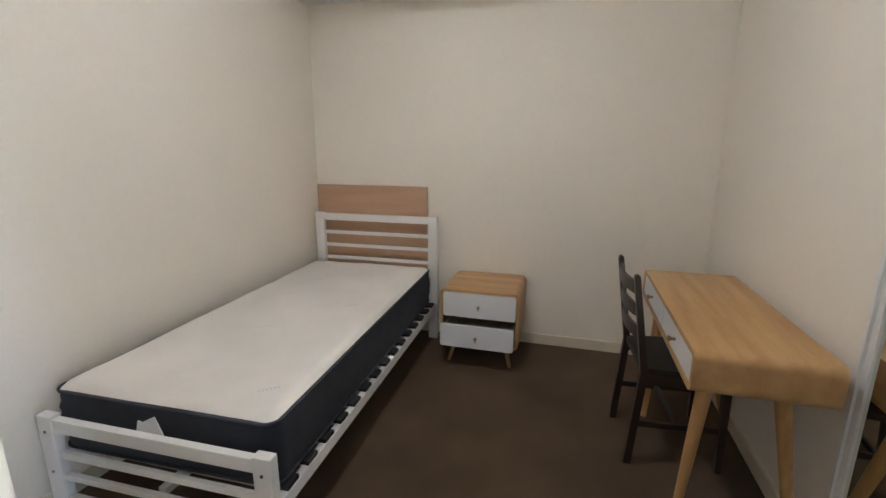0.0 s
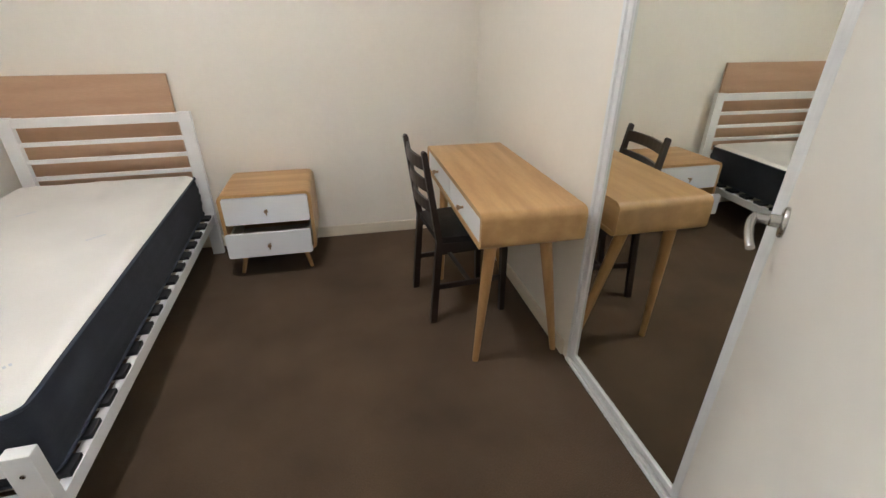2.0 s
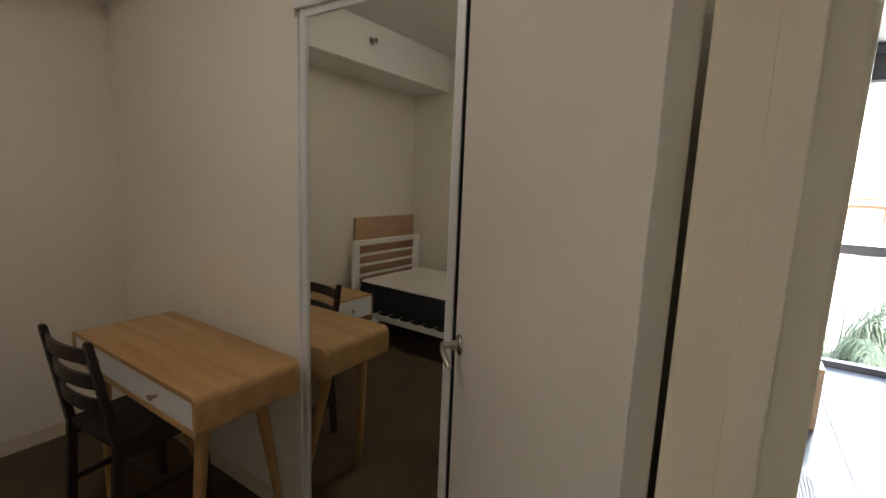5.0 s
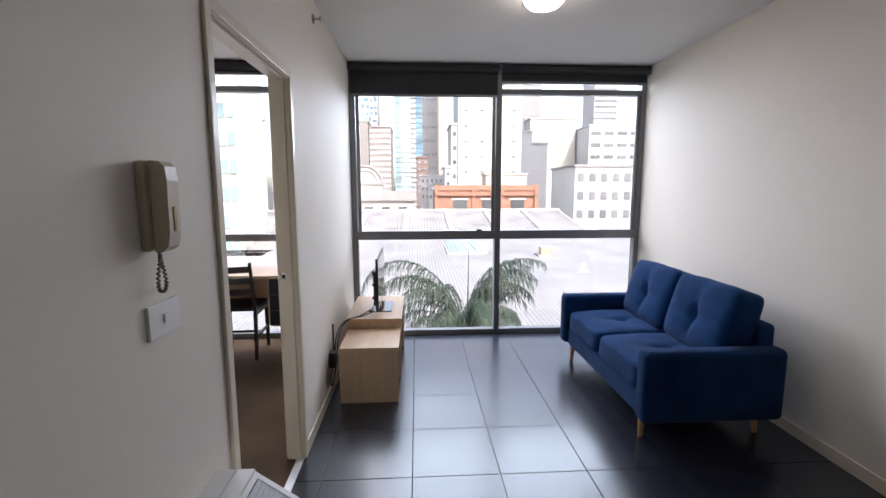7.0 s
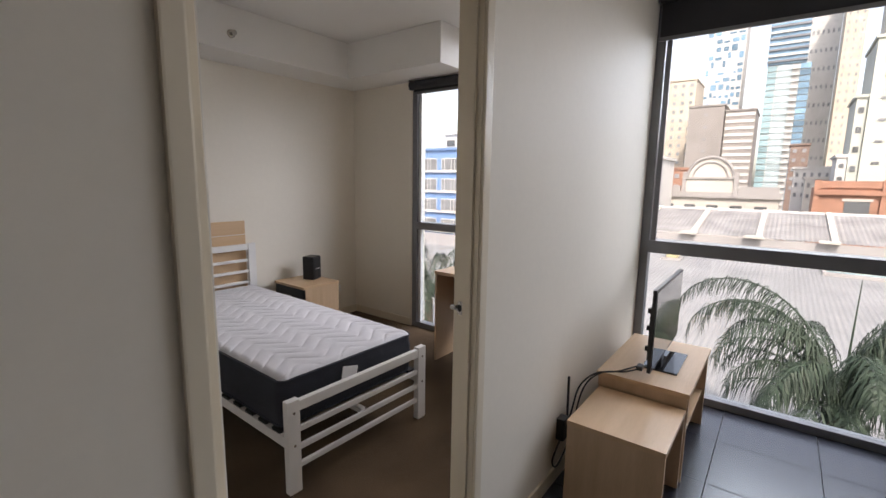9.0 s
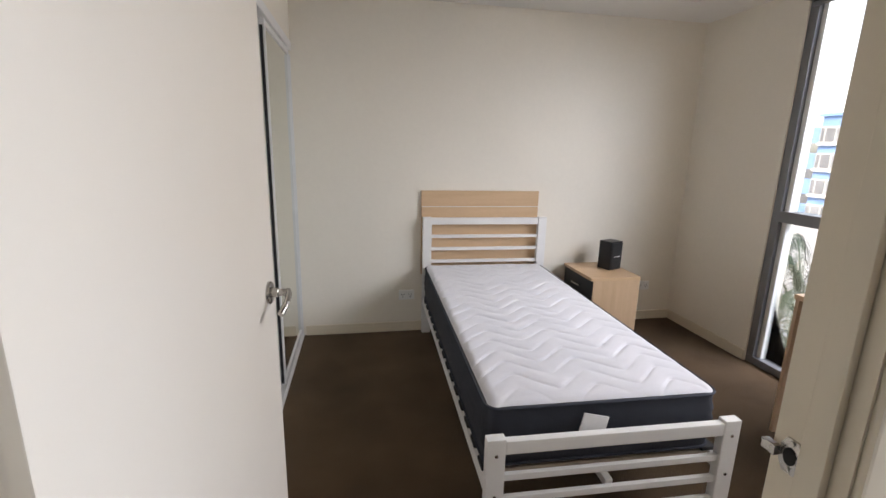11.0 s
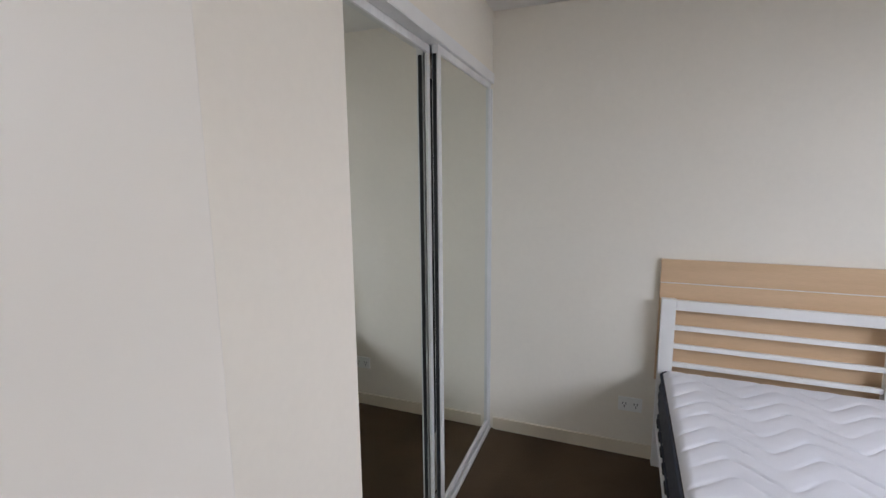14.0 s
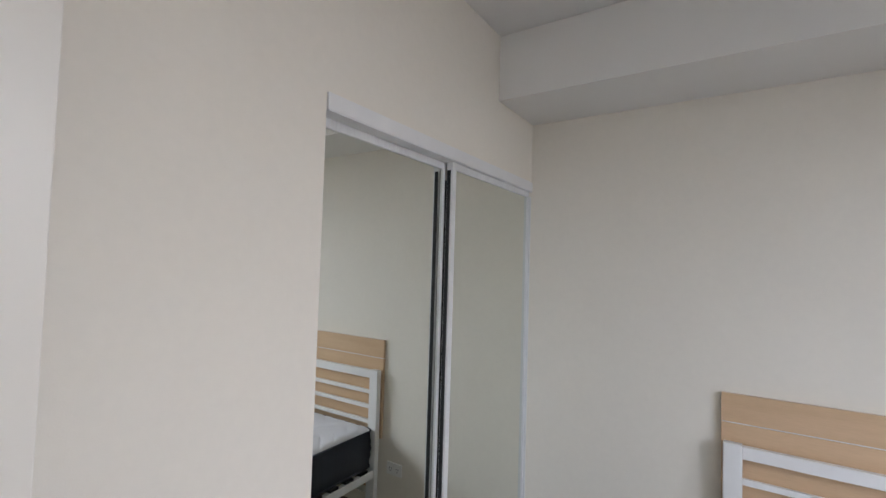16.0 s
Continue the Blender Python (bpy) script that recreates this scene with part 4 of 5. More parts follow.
def television(m):
    """Screen looks to -y; x -0.36 to 0.36."""
    ob = thing("television", m, "slim black flat-screen television on its stand", "television")
    part("bezel", box(-0.362, 0.362, -0.006, 0.012, 0.052, 0.475, 0.003), BLACK, ob)
    part("screen", box(-0.350, 0.350, -0.0085, -0.0055, 0.068, 0.463), SCREEN, ob, "dark glossy screen")
    part("back_cover", box(-0.24, 0.24, 0.012, 0.042, 0.07, 0.36, 0.012), BLACK, ob)
    part("neck", box(-0.03, 0.03, 0.002, 0.03, 0.008, 0.09, 0.003), BLACK, ob)
    part("base_plate", box(-0.17, 0.17, -0.10, 0.075, 0.0, 0.009, 0.003), SCREEN, ob, "glossy black base plate")
    for z in (0.14, 0.25, 0.34):
        part("socket_block", box(-0.255, -0.235, 0.02, 0.05, z - 0.012, z + 0.012, 0.003), RUBBER, ob)
    return ob


television(pose(4.45, -0.285, 0.475, 0, 0, 0.5))
cord = thing("tv_cable", pose(0, 0, 0), "black power cords trailing behind the bench", "cable")
part("cord", tube([(4.22, -0.25, 0.515), (4.16, -0.22, 0.525), (4.10, -0.14, 0.495), (4.02, -0.05, 0.485), (3.95, NY - 0.03, 0.42), (3.88, NY - 0.02, 0.30), (3.78, NY - 0.03, 0.28)], 0.0045, 7), RUBBER, cord, "", True)
part("cord", tube([(4.25, -0.22, 0.484), (4.15, -0.16, 0.481), (4.05, -0.07, 0.484), (3.98, NY - 0.04, 0.40), (3.86, NY - 0.025, 0.17), (3.72, NY - 0.025, 0.10), (3.66, NY - 0.025, 0.16), (3.74, NY - 0.03, 0.24)], 0.004, 7), RUBBER, cord, "", True)
part("plug", box(4.14, 4.19, -0.245, -0.215, 0.508, 0.532, 0.006), BLACK, cord)
part("adapter", box(3.74, 3.80, NY - 0.042, NY - 0.002, 0.22, 0.33, 0.006), BLACK, cord, "black plug-in power adapter")
aer = thing("router_aerial", pose(3.83, NY - 0.022, 0.28), "small black aerial standing beside the socket", "aerial")
part("rod", rod((0, 0, 0), (-0.01, 0, 0.24), 0.006), BLACK, aer)
part("foot", box(-0.03, 0.03, -0.02, 0.02, -0.02, 0.012, 0.005), BLACK, aer)


def wall_plate(name, m, w, h, kind, label):
    """A plate on a wall, its face to -y."""
    ob = thing(name, m, label, "wall switch" if kind == "switch" else "power outlet")
    part("plate", box(-w / 2, w / 2, -0.010, 0.0, -h / 2, h / 2, 0.003), PLASTIC, ob)
    if kind == "switch":
        part("rocker", box(-0.009, 0.009, -0.014, -0.009, -0.012, 0.012, 0.003), PLASTIC, ob)
    else:
        for s in (-1, 1):
            part("socket_face", boxes(*[(s * 0.028 + dx - 0.002, s * 0.028 + dx + 0.002, -0.0105, -0.0092, dz - 0.006, dz + 0.006) for dx, dz in ((-0.008, 0.004), (0.008, 0.004), (0, -0.012))]), RECESS_SHADE, ob)
            part("rocker", box(s * 0.028 - 0.005, s * 0.028 + 0.005, -0.013, -0.009, 0.018, 0.028, 0.001), PLASTIC, ob)
    return ob


wall_plate("power_outlet", pose(2.80, B2N, 0.292), 0.118, 0.076, "socket", "white double power outlet beside the bed")
wall_plate("power_outlet", pose(4.80, B2N, 0.30), 0.115, 0.075, "socket", "white double power outlet near the corner")
wall_plate("light_switch", pose(1.765, NY, 1.172), 0.135, 0.085, "switch", "white wall switch below the intercom handset")
wall_plate("light_switch", pose(-0.205, D1B, 1.13, 0, 0, 180), 0.075, 0.14, "switch", "white wall switch beside the bedroom door")


def intercom(m):
    ob = thing("intercom", m, "ivory wall intercom handset with a coiled cord", "intercom")
    part("base", box(-0.034, 0.034, -0.022, 0, -0.105, 0.105, 0.008), IVORY, ob)
    hs = part("handset", prism([(-0.027, 0.106), (-0.050, 0.104), (-0.062, 0.092), (-0.066, 0.06), (-0.064, 0.0), (-0.064, -0.06), (-0.058, -0.094), (-0.046, -0.106), (-0.027, -0.108)], -0.025, 0.024, "x"), IVORY, ob, "ivory handset")
    part("slot", box(-0.006, 0.006, -0.0665, -0.060, -0.06, 0.0, 0.002), AMBER, hs, "amber call button")
    pts = []
    for k in range(120):
        t = k / 119
        ang = t * 2 * math.pi
        cx, cz = -0.01 + 0.017 * math.sin(ang) * (1 - math.cos(ang)) / 1.3, -0.160 + 0.045 * math.cos(ang)
        a_ = k * 1.35
        pts.append((cx + 0.003 * math.cos(a_), -0.028 + 0.003 * math.sin(a_), cz))
    part("cord", tube(pts, 0.0026, 5, 2), CORD, ob, "coiled cord", True)
    part("cord_tail", tube([(-0.01, -0.028, -0.105), (-0.012, -0.028, -0.113)], 0.004, 6), CORD, ob)
    return ob


intercom(pose(1.742, NY, 1.450))


def heater(m):
    """Wall panel heater, end profile in y, z; x 0 to 0.95."""
    ob = thing("panel_heater", m, "off-white wall heater with a sloping grille", "heater")
    L = 0.95
    part("body", prism([(NY, 0.08), (NY, 0.615), (-0.085, 0.615), (-0.087, 0.606), (-0.225, 0.505), (-0.225, 0.08)], 0, L, "x"), BEIGE_HEATER, ob)
    part("top_seam", box(0.0, L, -0.032, -0.029, 0.6145, 0.6165), GRILLE, ob)
    way = math.atan2(0.101, 0.138)
    # black sheet under the louvres: shade between the slats, put in as colour
    g = part("grille", box(0.05, L - 0.03, -0.070, 0.070, 0.0, 0.004), RECESS_SHADE, ob, "slotted air outlet")
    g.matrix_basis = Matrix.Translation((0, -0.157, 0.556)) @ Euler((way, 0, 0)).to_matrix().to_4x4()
    for k in range(9):
        y = -0.062 + k * 0.0155
        part("louvre", box(0.05, L - 0.03, y - 0.0045, y + 0.0045, 0.003, 0.010, 0.001), GRILLE, g)
    for x in (0.05, 0.36, 0.64, L - 0.036):
        part("divider", box(x, x + 0.008, -0.07, 0.07, 0.004, 0.011), BEIGE_HEATER, g)
    part("shutter", box(0.64, L - 0.036, -0.068, 0.068, 0.004, 0.0075), GRILLE, g)
    for x in (0.06, L - 0.10):
        part("foot", box(x, x + 0.04, -0.20, -0.02, 0, 0.08), BEIGE_HEATER, ob)
    return ob


heater(pose(1.03, 0, 0))


def ceiling_light(m, glass, label):
    ob = thing("ceiling_light", m, label, "ceiling light", "ceiling lights")
    part("base_ring", lathe([(0.138, 0.0), (0.138, -0.020), (0.128, -0.024)], 36), WHITE_METAL, ob, "", True)
    part("shade", lathe([(0.127, -0.020), (0.121, -0.043), (0.096, -0.071), (0.055, -0.087), (0.01, -0.092)], 36), glass, ob, "frosted glass bowl", True)
    for k in range(3):
        a_ = radians(90 + 120 * k)
        part("clip", box(-0.007, 0.007, 0.117, 0.135, -0.048, -0.014, 0.002), STEEL, ob).matrix_basis = Euler((0, 0, a_)).to_matrix().to_4x4()
    return ob


ceiling_light(pose(3.50, -1.39, H), LAMP_GLASS, "round frosted oyster ceiling light, lit")
ceiling_light(pose(-0.15, 1.35, H), LAMP_WARM, "round frosted oyster ceiling light, lit")


def sprinkler(m, label):
    ob = thing("sprinkler_head", m, label, "sprinkler", "sprinklers")
    part("rose", lathe([(0.030, 0), (0.030, 0.004), (0.022, 0.010)], 20), STEEL, ob, "", True)
    part("nozzle", rod((0, 0, 0.01), (0, 0, 0.045), 0.009, 0.007), STEEL, ob)
    part("deflector", rod((0, 0, 0.045), (0, 0, 0.049), 0.019, 0.019, 16), STEEL, ob)
    return ob


sprinkler(pose(3.57, 2.55, 2.475, 90), "small metal side-wall sprinkler on the bulkhead")
sprinkler(pose(-0.35, 2.64, 2.52, 90), "small metal side-wall sprinkler on the bulkhead")
sprinkler(pose(3.64, NY, 2.545, 90), "small metal side-wall sprinkler above the door")


# ---- outside ----
ROOF_SHEET = material("pale_corrugated_steel", (0.26, 0.265, 0.27), 0.6, vary=0.10, scale=0.4, fine=0.05, fine_scale=3)
ROOF_OLD = material("weathered_corrugated_steel", (0.27, 0.265, 0.265), 0.6, vary=0.18, scale=0.5)
GROUND = material("asphalt_ground", (0.07, 0.07, 0.07), 0.9, vary=0.2, scale=0.2)
LEAF = material("palm_leaf", (0.045, 0.070, 0.047), 0.55, spec=0.3, scale=4, second=(0.024, 0.040, 0.028), fine=0.2, fine_scale=20)
TRUNK = material("palm_trunk", (0.14, 0.11, 0.08), 0.9, vary=0.2, scale=8, bump=0.6, bump_scale=30)
BRICKRED = material("red_brick", (0.35, 0.185, 0.13), 0.85, vary=0.12, scale=1.5, fine=0.15, fine_scale=8)
CREAM = material("cream_render", (0.50, 0.48, 0.445), 0.85, vary=0.06, scale=0.3)
WHITE_R = material("white_render", (0.56, 0.56, 0.55), 0.85, vary=0.05, scale=0.3)
GREEN_R = material("pale_green_render", (0.49, 0.515, 0.47), 0.85, vary=0.06, scale=0.2)
GREY_R = material("grey_concrete", (0.32, 0.31, 0.31), 0.85, vary=0.08, scale=0.2)
DARK_R = material("slate_cladding", (0.17, 0.18, 0.20), 0.6, vary=0.08, scale=0.2)
BROWN_R = material("taupe_concrete", (0.28, 0.26, 0.25), 0.85, vary=0.08, scale=0.2)
SAND_R = material("sandstone_concrete", (0.52, 0.46, 0.385), 0.85, vary=0.08, scale=0.2)
BLUE_R = material("sky_blue_panel", (0.15, 0.27, 0.50), 0.6, vary=0.06, scale=0.3)
BLUE_GLASS = material("blue_curtain_glass", (0.15, 0.27, 0.38), 0.25, vary=0.1, scale=0.4, random_tone=0.35)
PALE_GLASS = material("pale_curtain_glass", (0.42, 0.52, 0.56), 0.25, vary=0.1, scale=0.4, random_tone=0.2)
TEAL_GLASS = material("teal_curtain_glass", (0.25, 0.38, 0.42), 0.25, vary=0.1, scale=0.4, random_tone=0.25)
# panes of distant buildings: aerial haze is put into the colour as a paler tone
FAR_HAZE_GLASS = material("far_glass_haze_tint", (0.27, 0.285, 0.30), 0.3, vary=0.1, scale=1, random_tone=0.2)
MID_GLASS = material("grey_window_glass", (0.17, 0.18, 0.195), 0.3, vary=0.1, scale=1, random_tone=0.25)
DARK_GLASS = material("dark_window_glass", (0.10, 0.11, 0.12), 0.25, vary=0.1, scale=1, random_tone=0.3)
PINK_BRICK = material("pinkish_brick_panel", (0.23, 0.165, 0.14), 0.85, vary=0.1, scale=1.0, fine=0.1, fine_scale=10)
YELLOW = material("yellow_steel", (0.40, 0.36, 0.22), 0.5, vary=0.05, scale=3)

solid("ground", box(-1500, 2500, -2000, 2000, -14.4, -14.0), GROUND, "city ground far below the windows", "ground")


def corrugated(name, x0, x1, y0, y1, z0, z1, pitch, depth, mat, label):
    """A sheet whose ribs run along x, from height z0 to z1."""
    bm, n = bmesh.new(), int((y1 - y0) / pitch * 4)
    lo, hi = [], []
    for i in range(n + 1):
        y = y0 + (y1 - y0) * i / n
        d = depth * (0, 1, 1, 0)[i % 4]
        lo.append(bm.verts.new((x0, y, z0 + d))), hi.append(bm.verts.new((x1, y, z1 + d)))
    for i in range(n):
        bm.faces.new((lo[i], hi[i], hi[i + 1], lo[i + 1]))
    vs = [bm.verts.new((x, y, z)) for x, z in ((x0, z0 - 0.2), (x1, z1 - 0.2)) for y in (y0, y1)]
    bm.faces.new((vs[0], vs[1], vs[3], vs[2]))
    ob = solid(name, bm, mat, label, "roof", "structure")
    return ob


low = corrugated("roof_near", 7.6, 41.0, -34, 10.5, -3.9, -2.95, 0.19, 0.018, ROOF_SHEET, "pale corrugated steel warehouse roof below the window")
corrugated("roof_side", 7.6, 30.0, 10.6, 40, -4.3, -3.7, 0.19, 0.018, ROOF_SHEET, "pale corrugated steel roof beside the warehouse")
solid("warehouse_wall", box(7.7, 41, -33.9, 40, -14, -4.4), GREY_R, "grey wall of the warehouse below the roof", "building")
saw = thing("sawtooth_roof", pose(44, 0, 0), "weathered corrugated warehouse roof with white ridge battens", "roof")
bm = bmesh.new()
n = 250
lo, hi = [], []
for i in range(n + 1):
    y = -17.4 + 38.0 * i / n
    d = 0.05 * (i % 2)
    lo.append(bm.verts.new((0, y, -2.62 + d))), hi.append(bm.verts.new((9, y, -1.0 + d)))
for i in range(n):
    bm.faces.new((lo[i], hi[i], hi[i + 1], lo[i + 1]))
part("sheet", bm, ROOF_OLD, saw)
part("ridge_cap", box(8.8, 9.4, -17.5, 20.6, -1.02, -0.84), WHITE_R, saw)
part("gable", prism([(0, -3.5), (0, -2.62), (9, -1.0), (9, -3.5)], -17.5, -17.4, "y"), WHITE_R, saw)
part("front", box(-0.1, 0, -17.4, 20.6, -3.9, -2.66), GREY_R, saw)
part("base", box(0, 9, -17.4, 20.6, -14, -3.6), GREY_R, saw)
for k in range(8):
    y = -12.95 + k * 4.5
    part("batten", prism([(-0.2, -2.68), (9.1, -1.0), (9.1, -0.78), (-0.2, -2.44)], y - 0.2, y + 0.2, "y"), CREAM, saw)
    part("batten_foot", box(-0.6, 0.4, y - 0.3, y + 0.9, -2.62, -2.46), CREAM, saw)
corrugated("roof_far", 41.0, 44.2, -40, 22, -3.9, -3.8, 0.4, 0.04, ROOF_OLD, "box gutter roof between the warehouses")

sky_light = thing("roof_light", pose(36.4, -4.2, -3.06), "pale glazed roof light on the warehouse roof", "roof light")
part("kerb", box(-4.1, 4.1, -1.45, 1.45, -0.2, 0.05), GREY_R, sky_light)
for k in range(4):
    part("pane", box(-4.0, 4.0, -1.36 + k * 0.68, -0.74 + k * 0.68, 0.05, 0.09), TEAL_GLASS, sky_light)
for vx, vy in ((31.5, -9.6), (32.5, 4.45)):
    v = thing("roof_fan", pose(vx, vy, -3.2), "yellow roof fan unit on the warehouse roof", "roof fan", "roof fans")
    part("housing", box(-0.36, 0.36, -0.32, 0.32, 0.12, 0.6, 0.04), YELLOW, v)
    part("kerb", box(-0.6, 0.6, -0.55, 0.55, -0.1, 0.12), GREY_R, v)
    part("hood", box(-0.42, 0.42, -0.38, 0.38, 0.6, 0.68, 0.03), CREAM, v)
v = thing("roof_vent", pose(26.2, -10.4, -3.35), "white vent pipe on the warehouse roof", "vent pipe")
part("pipe", rod((0, 0, -0.1), (0, 0, 0.5), 0.09), WHITE_R, v)
part("flashing", box(-0.25, 0.25, -0.25, 0.25, -0.05, 0.06, 0.02), WHITE_R, v)


def tower(label, x, y0, y1, top, depth, wall, glass, cols, rows, fill=(0.6, 0.55), base=-14.0, z_from=None, band=False, roof=None, facing_side=False):
    """A building whose front stands at x, between y0 and y1; a grid of windows on the front (and on the +y side if asked)."""
    ob = thing("building", pose(x, (y0 + y1) / 2, base), label, "building", "city buildings")
    w, h = abs(y1 - y0), top - base
    part("wall", box(0, depth, -w / 2, w / 2, 0, h), wall, ob)
    part("roof", box(-0.25, depth + 0.25, -w / 2 - 0.25, w / 2 + 0.25, h, h + max(0.4, h * 0.012)), roof or wall, ob)
    z0 = 0.5 if z_from is None else z_from - base
    ph = (h - z0) / rows
    if band:
        me = mesh_of("window_band", box(-0.15, 0.05, -w / 2 * 0.96, w / 2 * 0.96, 0, ph * fill[1]), glass)
        for r in range(rows):
            o = new("window_band", me)
            o.parent, o.location = ob, (0, 0, z0 + ph * (r + 0.25))
        return ob
    cw = w / cols
    me = mesh_of("window", box(-0.12, 0.05, -cw * fill[0] / 2, cw * fill[0] / 2, 0, ph * fill[1]), glass)
    for r in range(rows):
        for c in range(cols):
            o = new("window", me)
            o.parent, o.location = ob, (0, -w / 2 + cw * (c + 0.5), z0 + ph * (r + 0.22))
    return ob


def glass_tower():
    """Office tower of glass stripes with a banded crown."""
    ob = thing("building", pose(200, 3.0, -14), "tall teal and blue glass office tower with a banded crown", "building", "city buildings")
    part("wall", box(0.3, 16, -6.3, 5.6, 0, 56.5), WHITE_R, ob)
    part("crown", box(-0.3, 15, -4.9, 5.9, 56.5, 70), BLUE_GLASS, ob, "blue glass crown")
    for k in range(7):
        part("crown_band", box(-0.9, 0.0, -5.0, 6.0, 57.2 + k * 1.9, 57.9 + k * 1.9), WHITE_R if k % 2 else DARK_R, ob)
    for k in range(26):
        z = 2.0 + k * 2.1
        part("window_band", box(-0.1, 0.4, 3.0, 5.7, z, z + 1.7), TEAL_GLASS, ob)
        part("window_band", box(0.0, 0.4, -1.3, 2.7, z, z + 1.85), PALE_GLASS, ob)
        part("balcony", box(-0.8, 0.3, -3.3, -1.4, z, z + 0.8), WHITE_R, ob)
        part("window_band", box(-0.1, 0.4, -6.3, -3.4, z, z + 1.75), BLUE_GLASS, ob)


glass_tower()


def chequered_tower():
    """White tower with blue windows of many sizes set at random."""
    ob = thing("building", pose(220, 24.3, -14), "tall white tower with a scattered pattern of blue windows", "building", "city buildings")
    part("wall", box(0, 16, -6.7, 6.7, 0, 84), WHITE_R, ob)
    part("roof", box(-0.2, 16.2, -6.9, 6.9, 84, 85), WHITE_R, ob)
    rnd = random.Random(4)
    for row in range(15):
        y = -6.4
        z = 38 + row * 3.0
        while y < 5.2:
            w = rnd.uniform(0.9, 2.4)
            h = rnd.choice((1.2, 2.0, 2.6))
            if rnd.random() < 0.8:
                part("window", box(-0.15, 0.05, y, min(6.4, y + w), z + rnd.uniform(0, 0.5), z + h), BLUE_GLASS, ob)
            y += w + rnd.uniform(0.3, 1.0)


chequered_tower()
tower("taupe concrete slab block", 150, 15.0, 23.6, 23.0, 18, BROWN_R, FAR_HAZE_GLASS, 1, 6, (0.10, 0.2), z_from=3)
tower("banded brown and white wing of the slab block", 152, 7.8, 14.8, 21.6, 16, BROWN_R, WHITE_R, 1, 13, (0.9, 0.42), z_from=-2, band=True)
tower("sand coloured apartment tower with balconies", 170, 25.6, 35.2, 34.6, 16, SAND_R, FAR_HAZE_GLASS, 4, 12, (0.4, 0.4), z_from=2)
tower("tall white office tower with a row of small openings", 230, -11, -2.2, 70, 16, WHITE_R, FAR_HAZE_GLASS, 6, 9, (0.45, 0.22), z_from=10)
tower("tall sandstone tower edge", 212, -16.5, -11.0, 72, 16, SAND_R, FAR_HAZE_GLASS, 3, 24, (0.3, 0.4), z_from=4)
tower("tall pale office tower", 250, -50, -25, 80, 16, CREAM, FAR_HAZE_GLASS, 6, 20, (0.5, 0.4), z_from=4)
tower("brown brick block among small houses", 140, -4.2, -0.6, 11.0, 10, PINK_BRICK, FAR_HAZE_GLASS, 2, 5, (0.4, 0.4), z_from=0)
tower("white terrace among small houses", 110, -7.0, -1.6, 4.6, 8, WHITE_R, MID_GLASS, 5, 3, (0.4, 0.4), z_from=-1)
tower("cream terrace among small houses", 100, -6.3, -3.2, 2.6, 8, CREAM, MID_GLASS, 3, 2, (0.4, 0.4), z_from=-1)
tower("red roofed brick block behind the parapet", 100, 11.5, 17.5, 4.2, 8, BRICKRED, FAR_HAZE_GLASS, 3, 2, (0.4, 0.4), z_from=0)
tower("large pale green rendered block", 90, -21.4, -8.8, 21.8, 12, GREEN_R, MID_GLASS, 4, 6, (0.26, 0.12), z_from=4)
tower("stepped wing of the green block", 90.4, -8.75, -7.5, 14.0, 10, GREEN_R, DARK_GLASS, 1, 4, (0.5, 0.3), z_from=3)
tower("low stepped wing of the green block", 90.6, -7.45, -6.3, 5.7, 9, WHITE_R, DARK_GLASS, 1, 3, (0.5, 0.3), z_from=0)
tower("dark slate clad block", 120, -28.9, -25.9, 19.5, 14, DARK_R, FAR_HAZE_GLASS, 1, 6, (0.1, 0.2), z_from=2)
tower("middle step of the slate clad block", 120.3, -31.3, -28.95, 16.4, 14, DARK_R, FAR_HAZE_GLASS, 1, 6, (0.1, 0.2), z_from=2)
tower("low step of the slate clad block", 120.6, -35.6, -31.35, 13.4, 14, DARK_R, FAR_HAZE_GLASS, 2, 6, (0.1, 0.2), z_from=2)
tower("tall grey banded tower", 240, -66.6, -54, 68, 18, GREY_R, FAR_HAZE_GLASS, 1, 24, (0.9, 0.35), z_from=4, band=True)
tower("plain cream concrete office block", 140, -50, -35.7, 22.8, 16, CREAM, SAND_R, 5, 7, (0.4, 0.4), z_from=3)
tower("white office building with square windows", 80, -44, -28.9, 5.4, 14, WHITE_R, MID_GLASS, 7, 3, (0.55, 0.45), z_from=-4.5, roof=GREY_R)
tower("white office block with ribbon windows", 130, -70, -50.5, 19.5, 16, WHITE_R, MID_GLASS, 5, 4, (0.75, 0.34), z_from=6)
tower("tall white tower with dark ribbon windows", 230, -103, -91, 56, 16, WHITE_R, MID_GLASS, 1, 18, (0.9, 0.42), z_from=4, band=True)
bb = thing("building", pose(45, 30.75, -14), "sky blue clad office building with white window bands", "building", "city buildings")
part("wall", box(0, 14, -5.25, 5.25, 0, 19.0), BLUE_R, bb)
part("roof", box(-0.25, 14.25, -5.5, 5.5, 19.0, 19.25), BLUE_R, bb)
